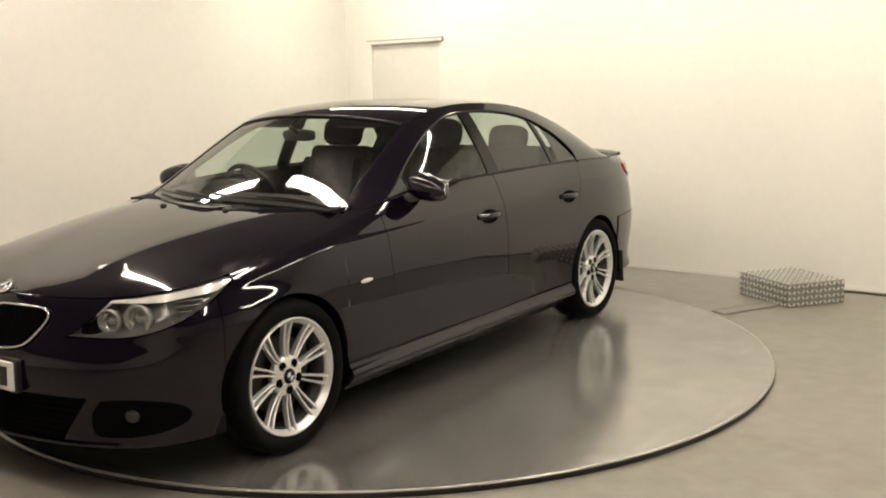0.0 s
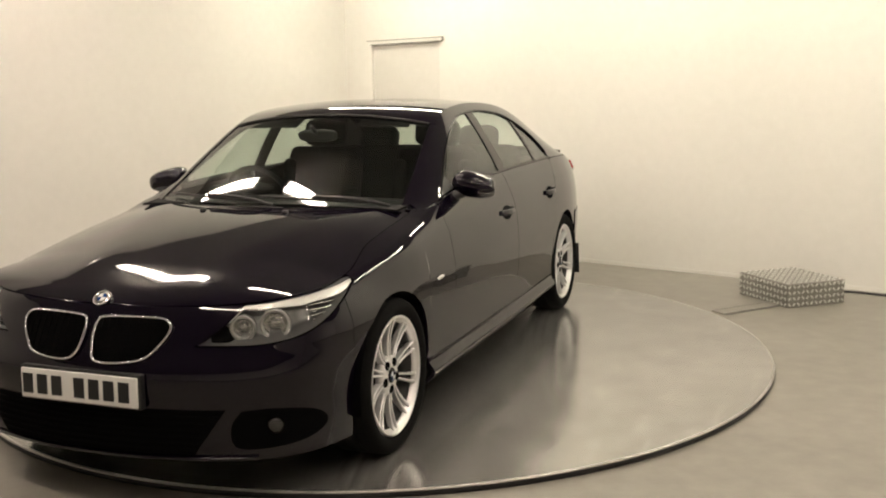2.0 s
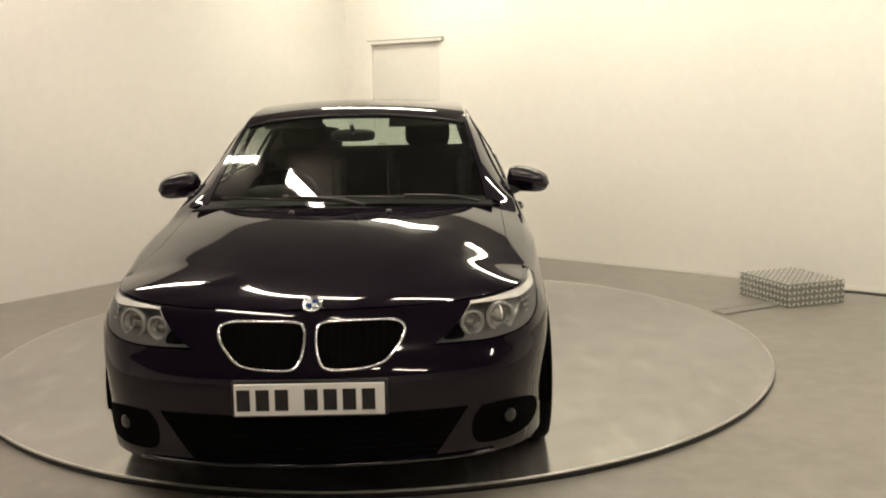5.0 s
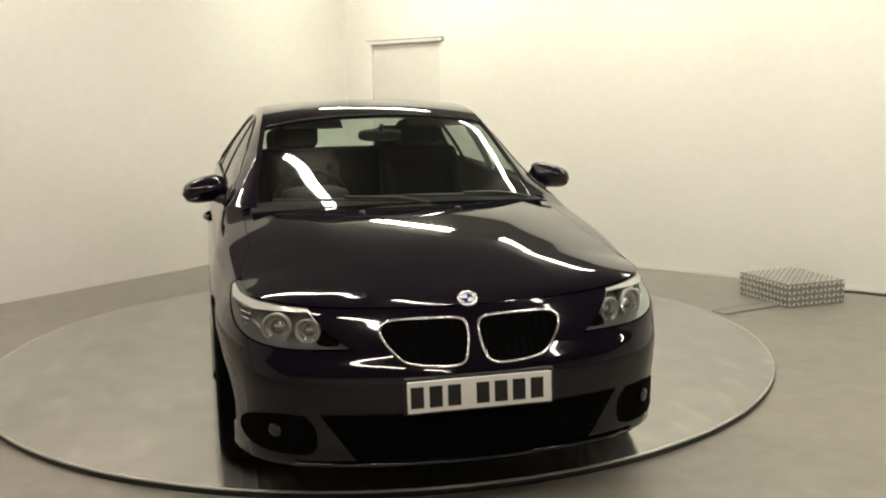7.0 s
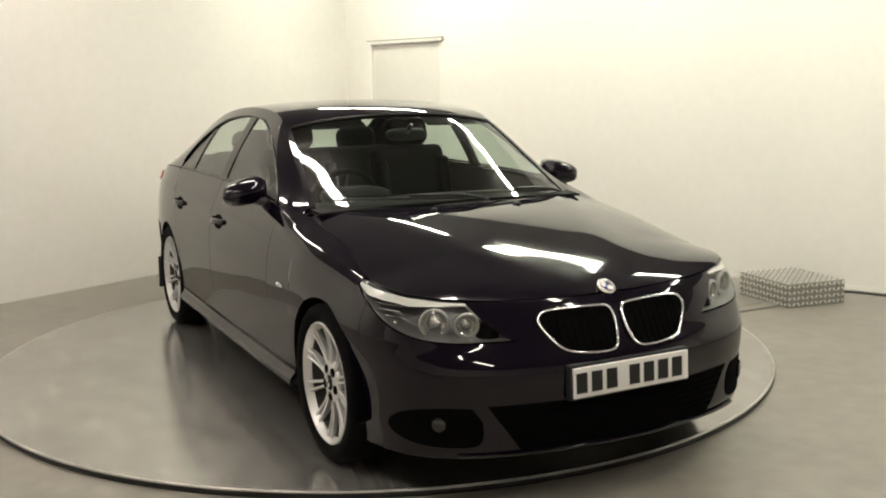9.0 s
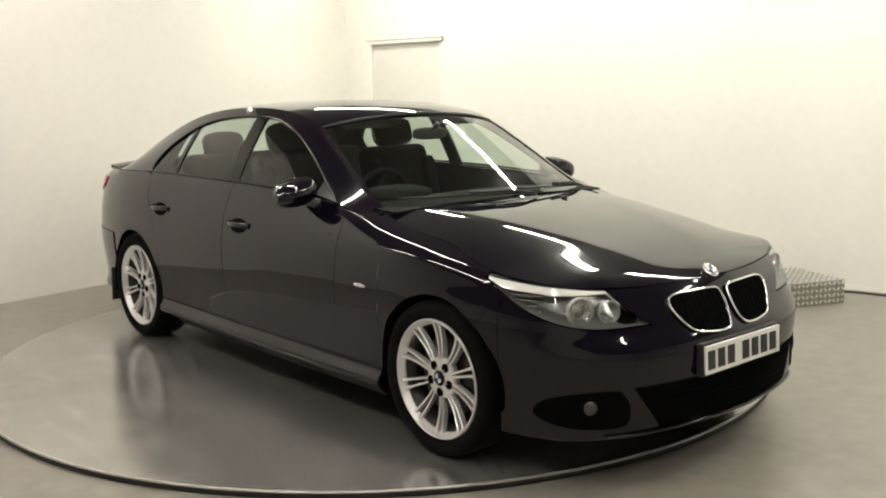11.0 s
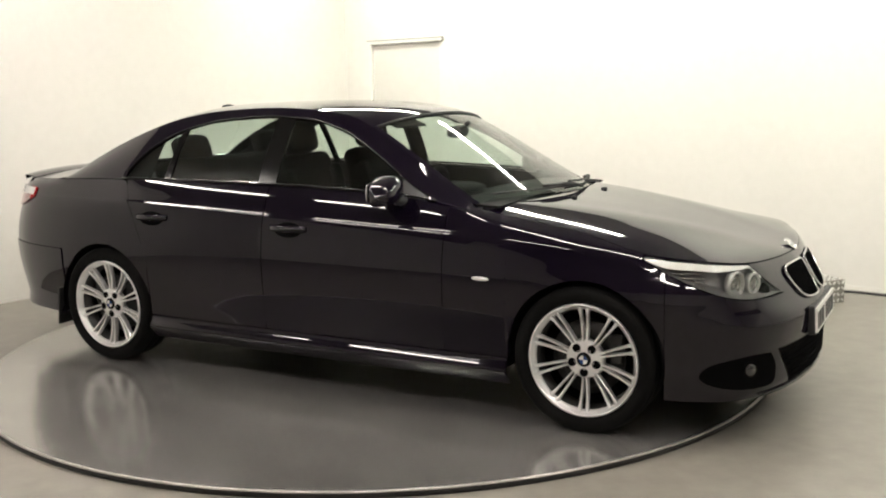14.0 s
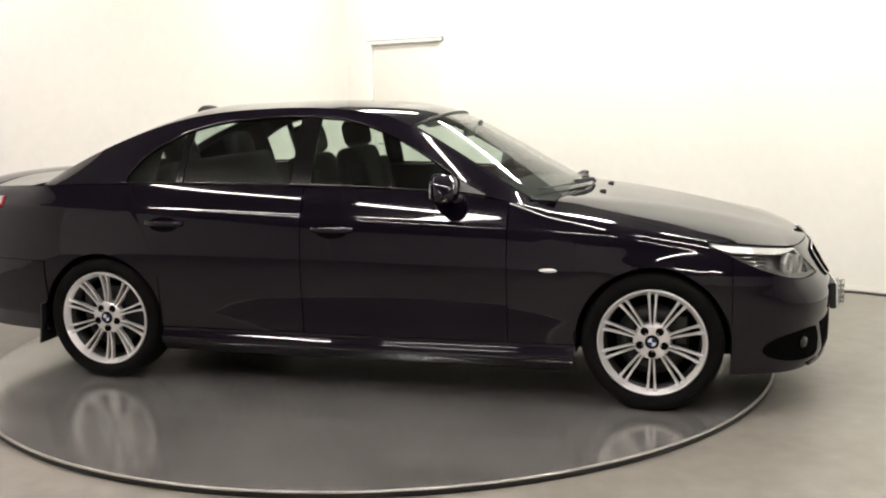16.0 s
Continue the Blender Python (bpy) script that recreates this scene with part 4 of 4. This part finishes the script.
def headlights(car):
    for side in (1, -1):
        def top(x):
            if x <= 2.19:
                return ZTOP(x) - 0.006
            return ZTOP(2.19) - 0.006 + (x - 2.19) / 0.058 * (HL_LOW(2.19) + 0.004 - ZTOP(2.19) + 0.006)
        xs = even(1.702, 2.248, 34)
        low = lambda x: min(HL_LOW(x), top(x) - 0.002)
        rows = []
        for x in xs:
            a, b = low(x), top(x)
            f = min(1.0, (x - 1.69) / 0.05, (2.256 - x) / 0.035)
            rows.append([skin(l_at(x), a + (b - a) * j / 16, -0.005 - 0.050 * f * min(1.0, j / 2.5, (16 - j) / 2.5), side) for j in range(17)])
        lamp = sheet("headlight", rows, M_DIM, car, "clear wraparound headlight with twin round lamps", out=(1.2, 0, 0.6), flange=0)
        sheet("lens", columns(xs, low, top, 10, 0.0, side), M_LENS, lamp, "clear lens", out=(1.2, 0, 0.6), flange=0)
        xs2 = even(1.712, 2.212, 34)
        sheet("brow", columns(xs2, lambda x: top(x) - 0.008 - 0.022 * min(1, (x - 1.70) / 0.10) * min(1, max(0, (2.212 - x) / 0.19)), lambda x: top(x) - 0.003, 3, -0.004, side), M_BROW, lamp, "white upper light strip", out=(1.2, 0, 0.6), flange=0.006)
        for y, z, r in ((0.70, 0.668, 0.056), (0.583, 0.658, 0.047)):
            p = nose_point(side * y, z, -0.045)
            m = Matrix.Translation(p) @ Matrix.Rotation(radians(-90 + side * 22), 4, "Z")
            lathe("lamp_ring", [(r, 0.022), (r - 0.006, 0.026), (r - 0.012, 0.018), (r - 0.012, -0.005), (r, -0.005)], 32, M_RING, lamp, "pale ring", m, closed=True)
            lathe("lamp_bowl", [(0, 0.010), (r * 0.42, 0.004), (r * 0.50, -0.004), (r - 0.012, 0.010)], 32, M_REFL, lamp, "silvered lamp bowl", m)
        for k in range(5):
            z = 0.665 + k * 0.018
            tube("reflector_rib", [skin(l_at(x), z + 0.0, -0.03, side) for x in np.linspace(1.86 - 0.02 * k, 1.97, 5)], 0.004, M_REFL, lamp, sides=5)
    for side in (1, -1):
        rows = columns(even(-2.44, -2.08, 24), lambda x: 0.845 + 0.07 * min(1, max(0, (x + 2.32) / 0.24)) ** 1.5, lambda x: 0.968, 6, 0.010, side)
        tail = sheet("tail_lamp", rows, M_RED, car, "red wraparound tail lamp", out=(-2, 0, 0.8), flange=0.012)
        rows = columns(even(-2.44, -2.085, 24), lambda x: 0.926, lambda x: 0.966, 3, 0.015, side)
        sheet("indicator", rows, M_WHITE, tail, "clear upper lens", out=(-2, 0, 0.8), flange=0.006)


def mirror_shell(m, side, car):
    """A mirror housing: rounded in front, cut flat behind, tapering and rising towards its outer end."""
    rows = []
    for i in range(15):
        v = -1 + 2 * i / 14
        w = (1 - abs(v) ** 3.2) ** 0.42 if abs(v) < 1 else 0.0
        y = 0.112 * v
        grow = 1.08 - 0.30 * (v + 1) / 2
        up = -0.010 * v
        ring = []
        for k in range(25):
            a = math.tau * k / 24
            c, q = math.cos(a), math.sin(a)
            fx = 0.088 * abs(c) ** 0.8 if c > 0 else -0.062 * abs(c) ** 0.35
            fz = math.copysign(abs(q) ** 0.75, q) * (0.068 if q > 0 else 0.066)
            ring.append(m @ Vector((fx * w * grow, y * side, (fz * grow) * w + up)))
        rows.append(ring)
    return sheet("door_mirror", rows, M_PAINT, car, "black door mirror on a short foot", out=tuple(m.translation), flange=0)


def side_fittings(car, doors_f, doors_r):
    for side, df, dr in zip((1, -1), doors_f, doors_r):
        for xc, zc, door in ((-0.10, 0.828, df), (-1.02, 0.845, dr)):
            # flat near-black patch on the skin, for the shade in the handle's hollow
            rows = [[skin(l_at(xc + 0.085 * math.cos(a) * f), zc - 0.008 + 0.038 * math.sin(a) * f, 0.0015, side) for a in np.linspace(0, math.tau, 25)] for f in (1.0, 0.5, 0.05)]
            sheet("handle_recess", rows, M_SHELL, door, "dark patch for the shade in the handle recess", out=(xc, 0, zc), flange=0)
            bm = bmesh.new()
            path = [(xc - 0.11, 0.002), (xc - 0.095, 0.012), (xc - 0.05, 0.026), (xc, 0.031), (xc + 0.05, 0.026), (xc + 0.095, 0.012), (xc + 0.11, 0.002)]
            rings = []
            for x, lift in [(p.x, p.y) for p in spline([(a, b, 0) for a, b in path], 3)]:
                rings.append([skin(l_at(x), zc + dz, lift + dl, side) for dz, dl in ((-0.014, -0.006), (-0.016, 0.0), (-0.008, 0.006), (0.006, 0.006), (0.014, 0.0), (0.012, -0.006), (-0.014, -0.006))])
            add_grid(bm, rings, (xc, 0, zc), 0)
            part("door_handle", bm, M_PAINT, door, "body-coloured pull handle")
        # indicator repeater
        rows = [[skin(l_at(0.974 + 0.043 * math.cos(a) * f), 0.655 + 0.0105 * math.sin(a) * f, 0.003 + 0.008 * (1 - f * f), side) for a in np.linspace(0, math.tau, 25)] for f in (1.0, 0.8, 0.4, 0.02)]
        sheet("side_repeater", rows, M_CLEAR, car, "clear side indicator", out=(0.97, 0, 0.65), flange=0.004)
        # mirrors
        m = Matrix.Translation((0.475, 0.905 * side, 1.026)) @ Matrix.Rotation(radians(-14 * side), 4, "Z") @ Matrix.Rotation(radians(-4 * side), 4, "X")
        mirror = mirror_shell(m, side, car)
        mg = m @ Matrix.Translation((-0.0575, 0, 0.0))
        blob("mirror_glass", (0.006, 0.074, 0.044), mg, M_CHROME, mirror, "silvered mirror glass", 0.6)
        foot = spline([(0.54, 0.79 * side, 0.975), (0.52, 0.83 * side, 0.982), (0.49, 0.875 * side, 1.0)], 5)
        tube("foot", foot, 0.024, M_BLACK, mirror, "black mirror foot", 10)
        rows = [[cabin_side(x, ZTOP(x) + 0.004 + (WIN_TOP(x) - ZTOP(x)) * j / 3, side, -0.004) for j in range(4)] for x in np.linspace(0.50, 0.655, 5)]
        sheet("mirror_sail", rows, M_BLACK, mirror, "black mirror base plate", out=(0.5, 0, 1.0), flange=0.006)
        box("mud_flap", (0.012, 0.20, 0.22), pose(AXLE_R - 0.385, 0.80 * side, 0.285, 0, 6, 0), M_BLACK, car, "black rubber mud flap", bevel=0.004)
        # bonnet washer jet
        p = deck_point(1.158, 0.27, HOOD_MID, 0.004)
        blob("washer_jet", (0.018, 0.014, 0.008), Matrix.Translation((p.x, p.y * side, p.z)), M_BLACK, car, "black washer jet", 0.8, 10, 6)
    # wipers
    for (s0, s1, k1) in ((0.05, -0.85, 0.22), (0.80, 0.02, 0.20)):
        path = [over(k, s, -0.018) for k, s in zip(np.linspace(0.06, k1, 12), np.linspace(s0, s1, 12))]
        w = tube("wiper", path, 0.006, M_BLACK, car, "black windscreen wiper", 6)
        arm = [over(-0.0, s0 + 0.10, -0.012), over(0.04, s0 - 0.1, -0.035), over(k1 * 0.6, (s0 + s1) / 2, -0.032)]
        tube("arm", spline([tuple(p) for p in arm], 5), 0.008, M_BLACK, w, sides=6)
    # roof aerial fin
    rows = []
    for t in np.linspace(0, 1, 9):
        x = -1.10 - 0.17 * t
        h = 0.058 * math.sin(min(1, t * 1.15) * math.pi / 2) * (1 if t < 0.95 else 0.75)
        w = 0.022 * math.sin(max(0.05, min(1, t + 0.15)) * math.pi * 0.85)
        z0 = over(7.28 + 0.60 * t, 0).z - 0.006
        rows.append([Vector((x, w * math.cos(a), z0 + h * math.sin(a))) for a in np.linspace(0, math.pi, 9)])
    sheet("roof_aerial", rows, M_BLACK, car, "small black shark-fin aerial", out=(-1.18, 0, 1.34), flange=0)


def seat(car, x, y, back):
    base = box("seat", (0.50, 0.50, 0.16), pose(x + 0.06, y, 0.56, 0, -6, 0), M_SEAT, car, "dark leather seat with a headrest", 0.05, 4)
    box("backrest", (0.14, 0.48, 0.62), pose(x - 0.24, y, 0.86, 0, back, 0), M_SEAT, base, bevel=0.055, segments=4)
    for s in (1, -1):
        box("bolster", (0.17, 0.07, 0.50), pose(x - 0.20, y + 0.205 * s, 0.84, 0, back, 0), M_SEAT, base, bevel=0.03, segments=3)
        tube("headrest_post", [(x - 0.30, y + 0.06 * s, 1.14), (x - 0.315, y + 0.06 * s, 1.22)], 0.007, M_CHROME, base, "bright headrest post")
    blob("headrest", (0.062, 0.135, 0.085), pose(x - 0.305, y, 1.245, 0, back, 0), M_SEAT, base, "", 0.55)


def cabin(car):
    for y in (0.37, -0.37):
        seat(car, -0.10, y, -14)
    bench = box("rear_bench", (0.52, 1.30, 0.18), pose(-0.78, 0, 0.58, 0, -6, 0), M_SEAT, car, "dark leather rear bench", 0.05, 4)
    box("backrest", (0.16, 1.30, 0.58), pose(-1.07, 0, 0.85, 0, -22, 0), M_SEAT, bench, bevel=0.05, segments=4)
    for y in (0.36, -0.36):
        blob("headrest", (0.055, 0.135, 0.085), pose(-1.19, y, 1.175, 0, -18, 0), M_SEAT, bench, "", 0.55)
    rows = [[Vector((x, y, z + 0.015 * (1 - (y / 0.7) ** 2))) for y in np.linspace(-0.70, 0.70, 15)] for x, z in ((0.98, 0.958), (0.80, 0.968), (0.62, 0.960), (0.52, 0.925), (0.48, 0.83), (0.52, 0.55))]
    sheet("dashboard", rows, M_DASH, car, "dark grey dashboard", out=(0.9, 0, 0.4), flange=0.01)
    blob("instrument_hood", (0.13, 0.17, 0.045), pose(0.58, -0.37, 0.985), M_DASH, car, "dark instrument hood", 0.7)
    wheel_c = Matrix.Translation((0.40, -0.37, 0.93)) @ Matrix.Rotation(radians(-66), 4, "Y")
    ring = [wheel_c @ Vector((0.185 * math.cos(a), 0.185 * math.sin(a), 0)) for a in np.linspace(0, math.tau, 41)[:-1]]
    sw = tube("steering_wheel", ring, 0.015, M_SEAT, car, "dark leather steering wheel", 10, True)
    blob("boss", (0.075, 0.085, 0.022), wheel_c, M_DASH, sw, "", 0.8)
    for a in (0, 180, 270):
        tube("spoke", [wheel_c @ Vector((0.06 * math.sin(radians(a + 90)), 0.06 * math.cos(radians(a + 90)), 0)), wheel_c @ Vector((0.18 * math.sin(radians(a + 90)), 0.18 * math.cos(radians(a + 90)), 0))], 0.013, M_DASH, sw)
    tube("steering_column", [wheel_c @ Vector((0, 0, -0.01)), (0.62, -0.37, 0.86)], 0.035, M_DASH, car, "dark steering column")
    mir = blob("rear_view_mirror", (0.018, 0.115, 0.032), pose(0.40, 0, 1.268, 0, 10, 0), M_BLACK, car, "black rear-view mirror", 0.6)
    tube("stalk", [(0.41, 0, 1.28), (0.47, 0, 1.318)], 0.012, M_BLACK, mir)
    # door cards, parcel shelf, roof lining
    for side in (1, -1):
        rows = [[Vector((x, (skin(l_at(x), min(z, ZTOP(x) - 0.01)).y - 0.05) * side, min(z, ZTOP(x) - 0.01))) for x in np.linspace(-1.30, 0.90, 24)] for z in np.linspace(0.28, 1.04, 8)]
        sheet("door_lining", rows, M_DASH, car, "dark door lining", out=None, flange=0)
        rows = [[cabin_side(x, ZTOP(x) - 0.01 + max(0.01, rail_at(x)[1] - ZTOP(x) - 0.02) * j / 6, side, 0.055) for j in range(7)] for x in np.linspace(-1.76, -1.13, 12)]
        sheet("pillar_lining", rows, M_DASH, car, "dark rear pillar lining", out=None, flange=0)
    rows = [[Vector((x, y, 1.005)) for y in np.linspace(-0.66, 0.66, 7)] for x in np.linspace(-1.80, -1.12, 5)]
    sheet("parcel_shelf", rows, M_DASH, car, "dark parcel shelf", flange=0.01)
    sheet("roof_lining", [[over(k, s, 0.03) for s in np.linspace(-0.97, 0.97, 15)] for k in np.linspace(3.1, 7.1, 16)], M_DASH, car, "dark roof lining", flange=0)
    for y in (0.33, -0.33):
        box("sun_visor", (0.14, 0.30, 0.012), pose(0.24, y, 1.335, 0, 22, 0), M_DASH, car, "dark folded sun visor", 0.004)
    box("centre_console", (0.9, 0.22, 0.30), pose(0.15, 0, 0.50), M_DASH, car, "dark centre console", 0.03, 3)


def build_car():
    car = empty("saloon_car")
    tagged(car, "black four-door saloon car with silver twin-spoke wheels", "car")
    underbody(car)
    doors_f, doors_r = body_panels(car)
    front_fittings(car)
    headlights(car)
    side_fittings(car, doors_f, doors_r)
    cabin(car)
    for x, y in ((AXLE_F, 0.886), (AXLE_R, 0.886)):
        for side in (1, -1):
            wheel(car, x, y, side)
    return car


room()
for spec in LIGHTS:
    ceiling_batten(*spec)
tread_box()
TABLE = turntable()
CAR = build_car()


def motions():
    rows_table, rows_car = [], []
    for k in range(33):
        t = k * 0.5
        a = TURN0 + TURN_RATE * t
        r = radians(a)
        rows_table.append((t, pose(0, 0, 0, 0, 0, a)))
        rows_car.append((t, pose(CAR_X * math.cos(r) - CAR_Y * math.sin(r), CAR_X * math.sin(r) + CAR_Y * math.cos(r), 0.0005, 0, 0, a)))
    walk(TABLE, rows_table)
    walk(CAR, rows_car)


motions()
